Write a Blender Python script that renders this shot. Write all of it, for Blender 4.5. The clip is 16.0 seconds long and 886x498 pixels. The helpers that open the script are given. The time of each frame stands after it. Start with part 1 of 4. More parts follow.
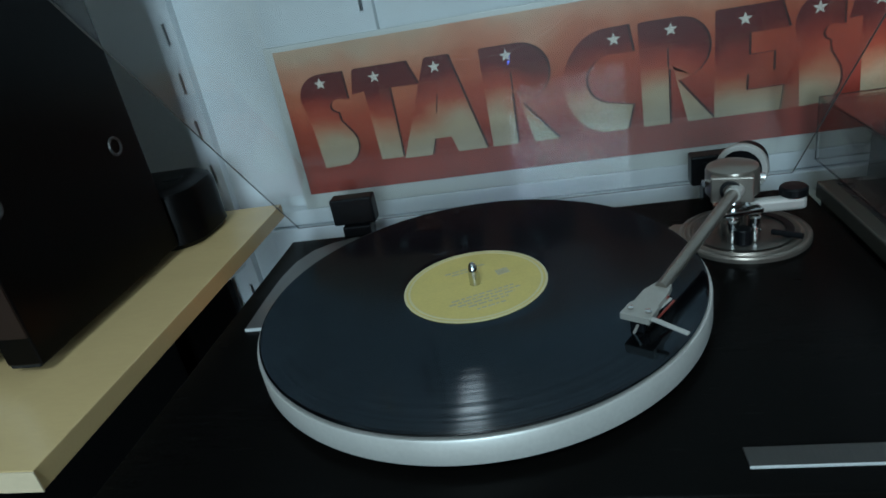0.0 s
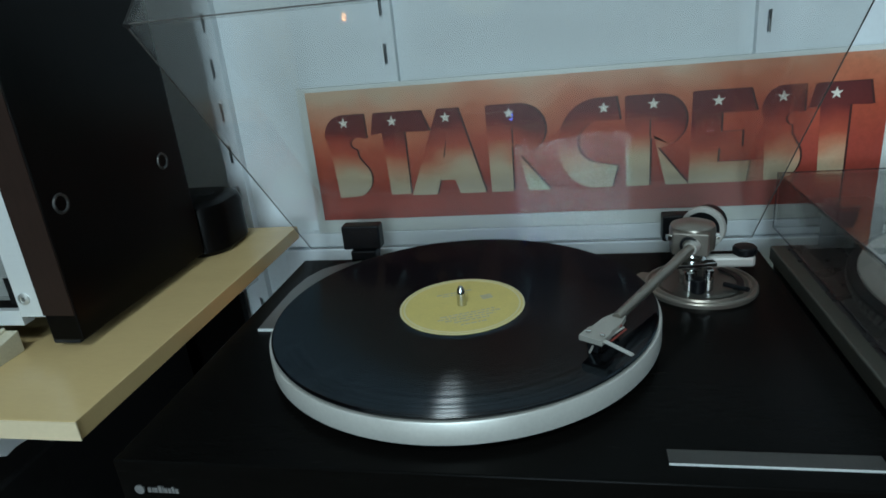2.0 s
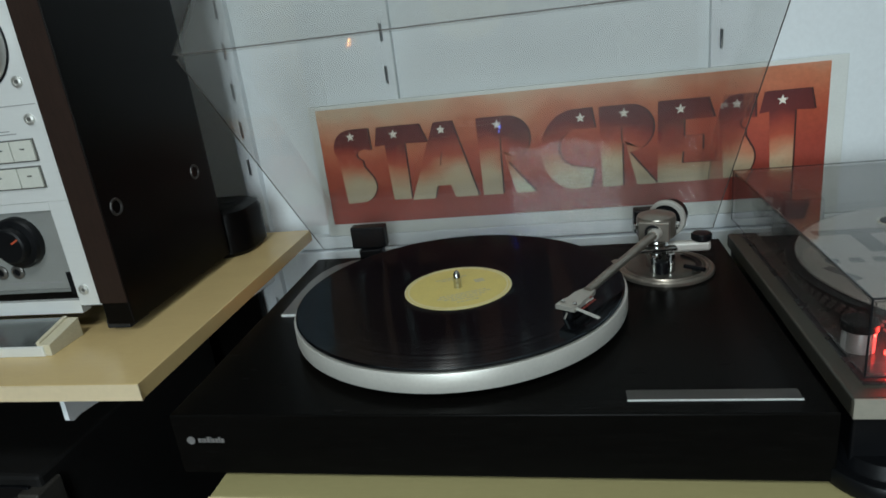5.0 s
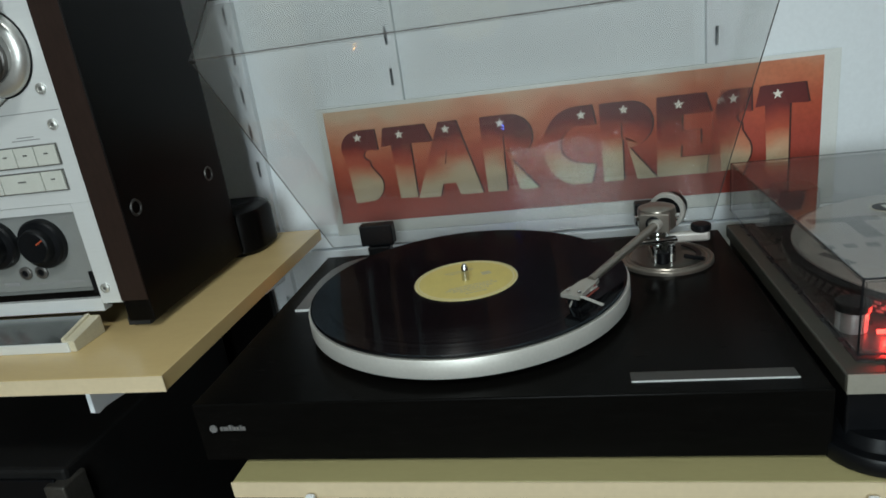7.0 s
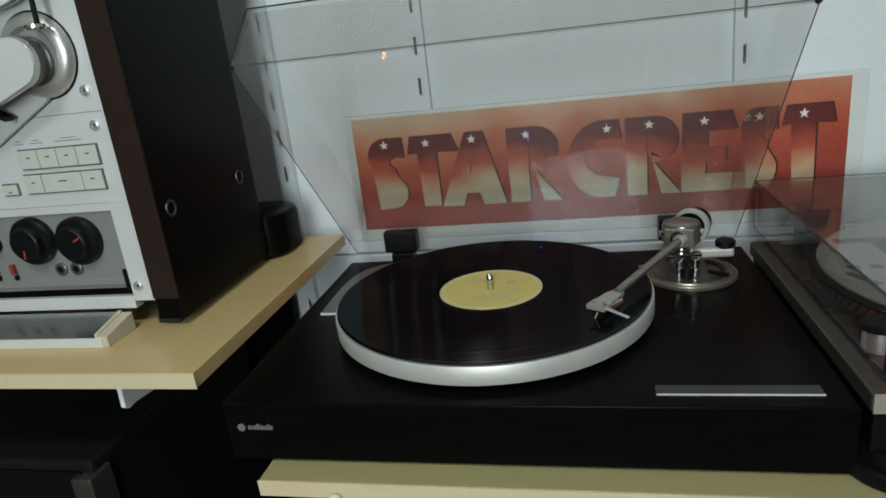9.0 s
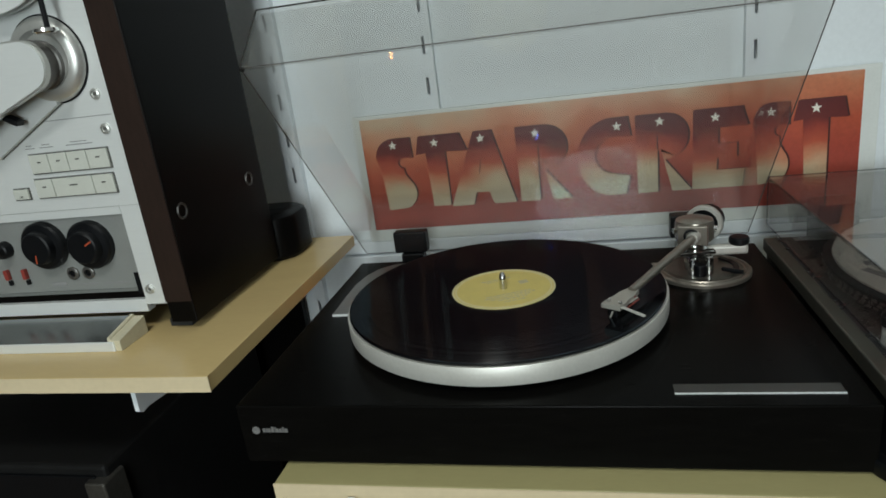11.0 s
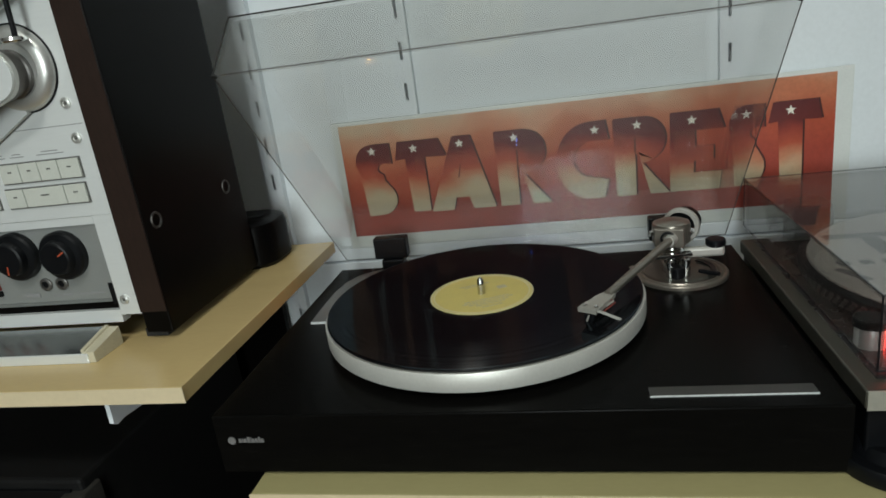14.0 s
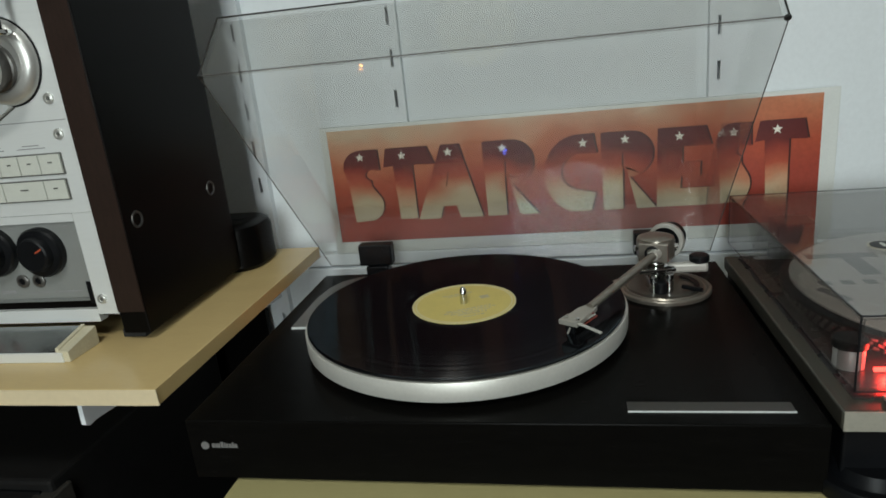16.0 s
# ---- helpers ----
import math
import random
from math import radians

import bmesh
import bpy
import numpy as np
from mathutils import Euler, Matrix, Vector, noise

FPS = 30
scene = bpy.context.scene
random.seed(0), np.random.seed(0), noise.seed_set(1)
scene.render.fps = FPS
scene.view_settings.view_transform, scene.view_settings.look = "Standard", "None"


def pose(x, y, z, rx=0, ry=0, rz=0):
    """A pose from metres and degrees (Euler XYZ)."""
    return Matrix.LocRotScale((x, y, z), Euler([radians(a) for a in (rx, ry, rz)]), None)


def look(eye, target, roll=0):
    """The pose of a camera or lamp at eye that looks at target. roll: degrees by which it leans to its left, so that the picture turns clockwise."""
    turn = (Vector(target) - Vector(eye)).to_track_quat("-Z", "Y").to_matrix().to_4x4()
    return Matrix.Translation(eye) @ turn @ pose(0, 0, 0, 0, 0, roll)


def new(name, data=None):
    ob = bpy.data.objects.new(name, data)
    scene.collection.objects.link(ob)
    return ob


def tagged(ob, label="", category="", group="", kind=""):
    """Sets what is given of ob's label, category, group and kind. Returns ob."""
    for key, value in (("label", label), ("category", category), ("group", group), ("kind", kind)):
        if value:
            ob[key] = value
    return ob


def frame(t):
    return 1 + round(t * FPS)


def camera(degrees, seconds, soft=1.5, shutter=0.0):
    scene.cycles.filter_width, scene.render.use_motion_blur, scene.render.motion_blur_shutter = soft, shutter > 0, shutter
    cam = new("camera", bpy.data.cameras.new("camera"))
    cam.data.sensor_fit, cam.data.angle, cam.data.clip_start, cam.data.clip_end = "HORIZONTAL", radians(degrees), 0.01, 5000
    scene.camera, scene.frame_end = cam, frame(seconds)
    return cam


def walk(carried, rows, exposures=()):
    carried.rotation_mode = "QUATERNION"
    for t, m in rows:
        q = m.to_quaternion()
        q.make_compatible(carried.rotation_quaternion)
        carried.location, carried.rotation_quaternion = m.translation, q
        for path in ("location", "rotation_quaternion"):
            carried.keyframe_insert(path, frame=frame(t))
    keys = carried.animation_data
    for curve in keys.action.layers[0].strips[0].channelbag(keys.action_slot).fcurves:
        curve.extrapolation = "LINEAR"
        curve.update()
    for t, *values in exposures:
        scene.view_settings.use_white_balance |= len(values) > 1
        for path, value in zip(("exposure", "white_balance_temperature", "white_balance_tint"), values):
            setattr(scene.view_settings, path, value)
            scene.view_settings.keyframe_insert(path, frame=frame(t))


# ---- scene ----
cam = camera(68.6, 16.0, soft=1.7)
PATH = [
    (0, (0.0677, -0.3907, 1.2377), (-0.1262, 0.4973, 0.8208), -11.02),
    (0.5, (0.0624, -0.4119, 1.2349), (-0.1594, 0.4791, 0.8387), -8.97),
    (1, (0.0718, -0.4281, 1.2339), (-0.1149, 0.4730, 0.8426), -9.65),
    (1.5, (0.0835, -0.4461, 1.2450), (-0.1049, 0.4627, 0.8726), -7.37),
    (2, (0.0864, -0.4619, 1.2508), (-0.1065, 0.4542, 0.8993), -5.72),
    (2.5, (0.0879, -0.4735, 1.2531), (-0.0987, 0.4438, 0.9013), -6.26),
    (3, (0.0918, -0.4898, 1.2536), (-0.0954, 0.4291, 0.9064), -6.45),
    (3.5, (0.1018, -0.5058, 1.2516), (-0.0738, 0.4154, 0.9045), -6.62),
    (4, (0.1108, -0.5232, 1.2550), (-0.0669, 0.4013, 0.9178), -6.65),
    (4.5, (0.1056, -0.5382, 1.2571), (-0.0830, 0.3872, 0.9282), -6.70),
    (7, (0.1027, -0.5730, 1.2565), (-0.0927, 0.3539, 0.9359), -7.99),
    (7.5, (0.1009, -0.5769, 1.2574), (-0.1005, 0.3484, 0.9361), -8.59),
    (8, (0.0992, -0.5802, 1.2587), (-0.1038, 0.3449, 0.9377), -8.67),
    (8.5, (0.0958, -0.5827, 1.2603), (-0.1126, 0.3444, 0.9486), -6.70),
    (9, (0.0910, -0.5836, 1.2608), (-0.1218, 0.3443, 0.9545), -6.62),
    (9.5, (0.0874, -0.5826, 1.2607), (-0.1261, 0.3444, 0.9524), -6.81),
    (12, (0.0820, -0.5813, 1.2617), (-0.1353, 0.3462, 0.9575), -7.70),
    (12.5, (0.0861, -0.5780, 1.2607), (-0.1196, 0.3529, 0.9588), -7.88),
    (13, (0.0875, -0.5777, 1.2581), (-0.1199, 0.3511, 0.9510), -7.88),
    (13.5, (0.0914, -0.5763, 1.2591), (-0.1154, 0.3532, 0.9540), -8.10),
    (14, (0.0931, -0.5782, 1.2606), (-0.1084, 0.3535, 0.9586), -7.77),
    (14.5, (0.0958, -0.5764, 1.2594), (-0.1008, 0.3579, 0.9621), -5.56),
    (15, (0.0980, -0.5749, 1.2570), (-0.0881, 0.3637, 0.9663), -4.95),
    (15.5, (0.0997, -0.5738, 1.2587), (-0.0864, 0.3642, 0.9663), -5.74),
    (16, (0.0993, -0.5743, 1.2584), (-0.0878, 0.3641, 0.9678), -5.82),
]
# The picture starts cooler and a little darker, then settles.
EXPOSURES = [(0, -0.15, 5250, 0), (1.5, -0.07, 5350, 0), (2.2, -0.05, 5550, 1), (3.4, -0.04, 6000, 6), (4.5, -0.02, 6150, 8), (9.0, 0.0, 6400, 9), (16.0, 0.0, 6650, 10)]
walk(cam, [(t, look(eye, target, roll)) for t, eye, target, roll in PATH], EXPOSURES)

# ---- world, lights, exposure ----
world = bpy.data.worlds.new("room_dark")
scene.world = world
world.use_nodes = True
world.node_tree.nodes["Background"].inputs[0].default_value = (0.6, 0.75, 1.0, 1)
world.node_tree.nodes["Background"].inputs[1].default_value = 0.02


def area_lamp(name, eye, target, size, size_y, power, colour):
    data = bpy.data.lights.new(name, "AREA")
    data.shape, data.size, data.size_y, data.energy, data.color = "RECTANGLE", size, size_y, power, colour
    ob = new(name, data)
    ob.matrix_world = look(eye, target)
    return ob


CEIL = 2.5
LAMP = (-0.1, -1.25)
area_lamp("ceiling_panel_light", (*LAMP, CEIL - 0.03), (LAMP[0], LAMP[1] + 0.001, 0), 0.32, 0.32, 12.0, (0.96, 1.0, 0.95))
# Daylight stands in the window of the wall behind the viewer.
area_lamp("window_daylight", (0.1, -1.96, 1.5), (0.1, 0, 1.5), 0.5, 1.0, 21.0, (0.87, 0.98, 0.99))


# ---- materials ----
def mat(name, base, rough=0.5, metal=0.0, vary=0.12, scale=60.0, fine=600.0, bump=0.05, coat=0.0, spec=0.5, stretch=(1, 1, 1), rough_vary=0.15):
    """A principled material with two scales of variation in colour and gloss, and a fine relief."""
    m = bpy.data.materials.new(name)
    m.use_nodes = True
    nt = m.node_tree
    n, l = nt.nodes, nt.links
    b = n["Principled BSDF"]
    b.inputs["Roughness"].default_value = rough
    b.inputs["Metallic"].default_value = metal
    b.inputs["Specular IOR Level"].default_value = spec
    b.inputs["Coat Weight"].default_value = coat
    co = n.new("ShaderNodeTexCoord")
    mp = n.new("ShaderNodeMapping")
    mp.inputs["Scale"].default_value = stretch
    l.new(co.outputs["Object"], mp.inputs["Vector"])
    n1, n2 = n.new("ShaderNodeTexNoise"), n.new("ShaderNodeTexNoise")
    n1.inputs["Scale"].default_value, n2.inputs["Scale"].default_value = scale, fine
    n1.inputs["Detail"].default_value, n2.inputs["Detail"].default_value = 5, 3
    l.new(mp.outputs[0], n1.inputs["Vector"])
    l.new(mp.outputs[0], n2.inputs["Vector"])
    add = n.new("ShaderNodeMath")
    add.operation = "ADD"
    l.new(n1.outputs["Fac"], add.inputs[0])
    l.new(n2.outputs["Fac"], add.inputs[1])
    ramp = n.new("ShaderNodeMapRange")
    ramp.inputs["From Min"].default_value, ramp.inputs["From Max"].default_value = 0.6, 1.4
    ramp.inputs["To Min"].default_value, ramp.inputs["To Max"].default_value = 1 - vary, 1 + vary
    l.new(add.outputs[0], ramp.inputs["Value"])
    mul = n.new("ShaderNodeVectorMath")
    mul.operation = "SCALE"
    mul.inputs[0].default_value = base
    l.new(ramp.outputs[0], mul.inputs["Scale"])
    l.new(mul.outputs[0], b.inputs["Base Color"])
    rr = n.new("ShaderNodeMapRange")
    rr.inputs["To Min"].default_value, rr.inputs["To Max"].default_value = rough * (1 - rough_vary), min(1.0, rough * (1 + rough_vary))
    l.new(n1.outputs["Fac"], rr.inputs["Value"])
    l.new(rr.outputs[0], b.inputs["Roughness"])
    if bump:
        bp = n.new("ShaderNodeBump")
        bp.inputs["Strength"].default_value, bp.inputs["Distance"].default_value = bump, 0.001
        l.new(n2.outputs["Fac"], bp.inputs["Height"])
        l.new(bp.outputs[0], b.inputs["Normal"])
    return m


def clear_mat(name, tint, gloss_rough=0.02, ior=1.49, haze=0.0):
    """Clear acrylic sheet: sees through with a tint, mirrors by Fresnel, with a little dust."""
    m = bpy.data.materials.new(name)
    m.use_nodes = True
    n, l = m.node_tree.nodes, m.node_tree.links
    n.remove(n["Principled BSDF"])
    tr, gl, df = n.new("ShaderNodeBsdfTransparent"), n.new("ShaderNodeBsdfGlossy"), n.new("ShaderNodeBsdfDiffuse")
    tr.inputs[0].default_value = (*tint, 1)
    gl.inputs["Roughness"].default_value = gloss_rough
    df.inputs[0].default_value = (0.7, 0.7, 0.68, 1)
    lw, m1, m2 = n.new("ShaderNodeLayerWeight"), n.new("ShaderNodeMixShader"), n.new("ShaderNodeMixShader")
    lw.inputs["Blend"].default_value = 0.5
    power, fr = n.new("ShaderNodeMath"), n.new("ShaderNodeMath")
    power.operation, fr.operation = "POWER", "MULTIPLY_ADD"
    power.inputs[1].default_value = 5
    f0 = ((ior - 1) / (ior + 1)) ** 2
    fr.inputs[1].default_value, fr.inputs[2].default_value = 1 - f0, f0
    l.new(lw.outputs["Facing"], power.inputs[0])
    l.new(power.outputs[0], fr.inputs[0])
    dust, dusty = n.new("ShaderNodeTexNoise"), n.new("ShaderNodeMapRange")
    tc = n.new("ShaderNodeTexCoord")
    dust.inputs["Scale"].default_value, dust.inputs["Detail"].default_value = 7, 6
    dusty.inputs["From Min"].default_value, dusty.inputs["From Max"].default_value = 0.3, 0.75
    dusty.inputs["To Min"].default_value, dusty.inputs["To Max"].default_value = haze * 0.4, haze * 2.0
    l.new(tc.outputs["Object"], dust.inputs["Vector"])
    l.new(dust.outputs["Fac"], dusty.inputs["Value"])
    l.new(dusty.outputs[0], m1.inputs[0])
    l.new(tr.outputs[0], m1.inputs[1])
    l.new(df.outputs[0], m1.inputs[2])
    l.new(fr.outputs[0], m2.inputs[0])
    l.new(m1.outputs[0], m2.inputs[1])
    l.new(gl.outputs[0], m2.inputs[2])
    l.new(m2.outputs[0], n["Material Output"].inputs[0])
    return m


def glow_mat(name, colour, strength):
    m = bpy.data.materials.new(name)
    m.use_nodes = True
    b = m.node_tree.nodes["Principled BSDF"]
    b.inputs["Base Color"].default_value = (*colour, 1)
    b.inputs["Emission Color"].default_value = (*colour, 1)
    b.inputs["Emission Strength"].default_value = strength
    return m


def print_mat(name, stops, tilt=0.0, vary=0.12, low=1.02, high=1.172, rough=0.35):
    """Printed paper with a colour blend up the sheet, mottled like an airbrushed print."""
    m = mat(name, (1, 1, 1), rough, vary=vary, scale=18, fine=260, bump=0.02)
    n, l = m.node_tree.nodes, m.node_tree.links
    co = n.new("ShaderNodeTexCoord")
    sep = n.new("ShaderNodeSeparateXYZ")
    l.new(co.outputs["Object"], sep.inputs[0])
    soft = n.new("ShaderNodeTexNoise")
    soft.inputs["Scale"].default_value = 14
    l.new(co.outputs["Object"], soft.inputs["Vector"])
    wob = n.new("ShaderNodeMath")
    wob.operation = "MULTIPLY_ADD"
    wob.inputs[1].default_value = 0.07
    l.new(soft.outputs["Fac"], wob.inputs[0])
    l.new(sep.outputs["Z"], wob.inputs[2])
    sl = n.new("ShaderNodeMath")
    sl.operation = "MULTIPLY_ADD"
    sl.inputs[1].default_value = tilt
    l.new(sep.outputs["X"], sl.inputs[0])
    l.new(wob.outputs[0], sl.inputs[2])
    mr = n.new("ShaderNodeMapRange")
    mr.inputs["From Min"].default_value, mr.inputs["From Max"].default_value = low + 0.035, high + 0.035
    l.new(sl.outputs[0], mr.inputs["Value"])
    cr = n.new("ShaderNodeValToRGB")
    while len(cr.color_ramp.elements) < len(stops):
        cr.color_ramp.elements.new(0.5)
    for e, (p, c) in zip(cr.color_ramp.elements, stops):
        e.position, e.color = p, (*c, 1)
    l.new(mr.outputs[0], cr.inputs[0])
    sc = next(k for k in n if k.type == "VECT_MATH")
    l.new(cr.outputs[0], sc.inputs[0])
    return m


def vinyl_mat(name):
    """Black vinyl: fine concentric relief and bands of different gloss between the tracks."""
    m = mat(name, (0.001, 0.001, 0.0015), 0.1, vary=0.2, scale=40, bump=0.0, spec=0.0)
    n, l = m.node_tree.nodes, m.node_tree.links
    b = n["Principled BSDF"]
    co = n.new("ShaderNodeTexCoord")
    sep, cmb = n.new("ShaderNodeSeparateXYZ"), n.new("ShaderNodeCombineXYZ")
    ln = n.new("ShaderNodeVectorMath")
    ln.operation = "LENGTH"
    l.new(co.outputs["Object"], sep.inputs[0])
    l.new(sep.outputs["X"], cmb.inputs["X"])
    l.new(sep.outputs["Y"], cmb.inputs["Y"])
    l.new(cmb.outputs[0], ln.inputs[0])
    bands = n.new("ShaderNodeTexNoise")
    bands.noise_dimensions = "1D"
    bands.inputs["Scale"].default_value = 260
    l.new(ln.outputs["Value"], bands.inputs["W"])
    mr = n.new("ShaderNodeMapRange")
    mr.inputs["From Min"].default_value, mr.inputs["From Max"].default_value = 0.35, 0.65
    mr.inputs["To Min"].default_value, mr.inputs["To Max"].default_value = 0.065, 0.095
    l.new(bands.outputs["Fac"], mr.inputs["Value"])
    l.new(mr.outputs[0], b.inputs["Roughness"])
    tan = n.new("ShaderNodeTangent")
    tan.direction_type, tan.axis = "RADIAL", "Z"
    g = n.new("ShaderNodeBsdfAnisotropic")
    g.inputs["Color"].default_value = (0.036, 0.045, 0.054, 1)
    g.inputs["Anisotropy"].default_value = 0.35
    g.inputs["Rotation"].default_value = 0.25
    l.new(mr.outputs[0], g.inputs["Roughness"])
    l.new(tan.outputs[0], g.inputs["Tangent"])
    add = n.new("ShaderNodeAddShader")
    l.new(b.outputs[0], add.inputs[0])
    l.new(g.outputs[0], add.inputs[1])
    # The outward walls of the grooves, leaning 45 degrees, glint along one radius.
    rad, lean, unit, groove = n.new("ShaderNodeVectorMath"), n.new("ShaderNodeVectorMath"), n.new("ShaderNodeVectorMath"), n.new("ShaderNodeBsdfAnisotropic")
    rad.operation, lean.operation, unit.operation = "NORMALIZE", "MULTIPLY_ADD", "NORMALIZE"
    l.new(cmb.outputs[0], rad.inputs[0])
    lean.inputs[1].default_value, lean.inputs[2].default_value = (1.02, 1.02, 1.02), (0, 0, 1)
    l.new(rad.outputs[0], lean.inputs[0])
    l.new(lean.outputs[0], unit.inputs[0])
    l.new(unit.outputs[0], groove.inputs["Normal"])
    # Strength of the glint, varied in concentric bands.
    glint_bands = n.new("ShaderNodeMapRange")
    glint_bands.inputs["From Min"].default_value, glint_bands.inputs["From Max"].default_value = 0.35, 0.6
    glint_bands.inputs["To Min"].default_value, glint_bands.inputs["To Max"].default_value = 0.004, 0.013
    l.new(bands.outputs["Fac"], glint_bands.inputs["Value"])
    # The glint's fade towards the label is painted in by radius.
    glint_fade, cut = n.new("ShaderNodeMapRange"), n.new("ShaderNodeMath")
    glint_fade.inputs["From Min"].default_value, glint_fade.inputs["From Max"].default_value = 0.095, 0.135
    cut.operation = "MULTIPLY"
    l.new(ln.outputs["Value"], glint_fade.inputs["Value"])
    l.new(glint_fade.outputs[0], cut.inputs[0])
    l.new(glint_bands.outputs[0], cut.inputs[1])
    l.new(cut.outputs[0], groove.inputs["Color"])
    groove.inputs["Roughness"].default_value = 0.16
    both = n.new("ShaderNodeAddShader")
    l.new(add.outputs[0], both.inputs[0])
    l.new(groove.outputs[0], both.inputs[1])
    l.new(both.outputs[0], n["Material Output"].inputs["Surface"])
    return m


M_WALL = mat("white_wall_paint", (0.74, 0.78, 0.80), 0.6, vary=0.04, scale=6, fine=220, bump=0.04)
# For the unseen walls: dark, so little light bounces onto the black things.
M_ROOM = mat("unseen_wall_dark", (0.24, 0.23, 0.22), 0.7, vary=0.05, scale=5)
M_CEIL = mat("ceiling_paint", (0.75, 0.75, 0.74), 0.8, vary=0.03, scale=4)
M_FLOOR = mat("floor_wood", (0.22, 0.14, 0.08), 0.5, vary=0.2, scale=8, stretch=(1, 8, 1))
M_UPRIGHT = mat("white_enamel_steel", (0.76, 0.80, 0.83), 0.35, vary=0.04, scale=30, bump=0.03)
M_SHELF = mat("maple_laminate", (0.58, 0.43, 0.20), 0.25, vary=0.035, scale=9, fine=120, bump=0.012, stretch=(1.0, 4, 4), rough_vary=0.2)
# Greener laminate, also darkened to carry the shade round the plinth.
M_SHELF_OLIVE = mat("shaded_olive_laminate", (0.40, 0.355, 0.17), 0.3, vary=0.04, scale=9, fine=120, bump=0.012, stretch=(1.0, 4, 4), rough_vary=0.2)
M_EDGE = mat("maple_edge_band", (0.66, 0.55, 0.36), 0.4, vary=0.05, scale=30, fine=200, bump=0.02)
M_PLINTH = mat("black_ash_vinyl", (0.0036, 0.0034, 0.0031), 0.26, spec=0.028, vary=0.3, scale=50, fine=420, bump=0.025, stretch=(1, 6, 6))
M_BLACK = mat("black_plastic", (0.0035, 0.004, 0.005), 0.4, spec=0.22, vary=0.2, scale=90, bump=0.04)
M_RUBBER = mat("black_rubber", (0.01, 0.01, 0.01), 0.75, vary=0.2, scale=120, bump=0.1)
M_SILVER = mat("brushed_aluminium", (0.62, 0.62, 0.59), 0.36, 0.75, vary=0.06, scale=40, fine=500, bump=0.04)
M_PLATTER = mat("cast_aluminium_rim", (0.66, 0.65, 0.60), 0.42, 0.45, vary=0.06, scale=30, fine=400, bump=0.04)
M_TRIM = mat("dark_brushed_trim", (0.15, 0.143, 0.135), 0.35, 0.7, vary=0.08, scale=60, fine=500, bump=0.04, stretch=(1, 10, 1))
M_STRIP = mat("dark_anodised_strip", (0.065, 0.062, 0.057), 0.4, 0.6, vary=0.12, scale=60, fine=500, bump=0.04, stretch=(10, 1, 1))
M_INLAY = mat("dark_reflection_grey", (0.022, 0.022, 0.022), 0.28, vary=0.15, scale=60)
M_PLATE = mat("shaded_silver_plate", (0.070, 0.067, 0.053), 0.42, 0.5, vary=0.08, scale=50)
M_TRAY = mat("tarnished_tray_metal", (0.36, 0.38, 0.38), 0.2, 0.85, vary=0.18, scale=22, fine=260, bump=0.03, rough_vary=0.5)
M_CHROME = mat("chrome", (0.62, 0.62, 0.60), 0.14, 1.0, vary=0.05, scale=80, bump=0.0)
M_ARM = mat("satin_arm_metal", (0.25, 0.225, 0.19), 0.3, 0.75, vary=0.06, scale=90, bump=0.02)
M_ARMLIGHT = mat("light_grey_metal", (0.47, 0.46, 0.42), 0.4, 0.3, vary=0.05, scale=90, bump=0.02)
M_VINYL = vinyl_mat("vinyl_record")
M_DISH = mat("dull_metal_dish", (0.13, 0.125, 0.11), 0.32, 0.7, vary=0.2, scale=60, bump=0.02)
M_SHELL = mat("headshell_metal", (0.40, 0.385, 0.34), 0.38, 0.4, vary=0.08, scale=120, bump=0.02)
M_FRONT = mat("lit_silver_front", (0.40, 0.385, 0.325), 0.42, 0.4, vary=0.07, scale=50, fine=400, bump=0.03)
M_LABEL = mat("yellow_label_paper", (0.62, 0.50, 0.15), 0.5, vary=0.08, scale=70, fine=500, bump=0.03)
M_LABELRING = mat("label_ring_print", (0.64, 0.57, 0.32), 0.5, vary=0.06)
M_LABELINK = mat("label_ink", (0.44, 0.39, 0.24), 0.55, vary=0.2)
M_WIRE = mat("red_wire", (0.20, 0.035, 0.025), 0.5)
M_CLEAR = clear_mat("clear_acrylic", (0.935, 0.937, 0.93), haze=0.022)
M_CLEAREDGE = mat("acrylic_edge", (0.03, 0.028, 0.026), 0.4, spec=0.2, vary=0.2, scale=120)
M_RIMEDGE = mat("acrylic_cut_rim", (0.10, 0.092, 0.085), 0.4, spec=0.2, vary=0.3, scale=25)
M_SMOKE = clear_mat("smoky_acrylic", (0.79, 0.783, 0.775), haze=0.035)
M_SMOKEEDGE = mat("smoky_acrylic_edge", (0.02, 0.021, 0.024), 0.2, vary=0.2)
M_SLEEVE = mat("plastic_sleeve_card", (0.69, 0.71, 0.68), 0.3, vary=0.06, scale=25, bump=0.03)
M_PANEL = mat("deck_face_aluminium", (0.76, 0.78, 0.77), 0.4, 0.35, vary=0.03, scale=50, fine=700, bump=0.03, stretch=(1, 1, 12))
M_GREY = mat("grey_face_panel", (0.27, 0.28, 0.27), 0.45, 0.3, vary=0.06, scale=40, bump=0.03)
M_KEY = mat("pale_key_plastic", (0.52, 0.53, 0.48), 0.4, vary=0.05, scale=80, bump=0.02)
M_DARKLINE = mat("dark_gap", (0.10, 0.10, 0.09), 0.6, vary=0.1)
M_SLOT = mat("slot_shade", (0.10, 0.11, 0.13), 0.6)
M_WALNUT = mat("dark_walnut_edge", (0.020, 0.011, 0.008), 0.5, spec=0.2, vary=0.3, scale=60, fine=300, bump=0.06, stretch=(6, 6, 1))
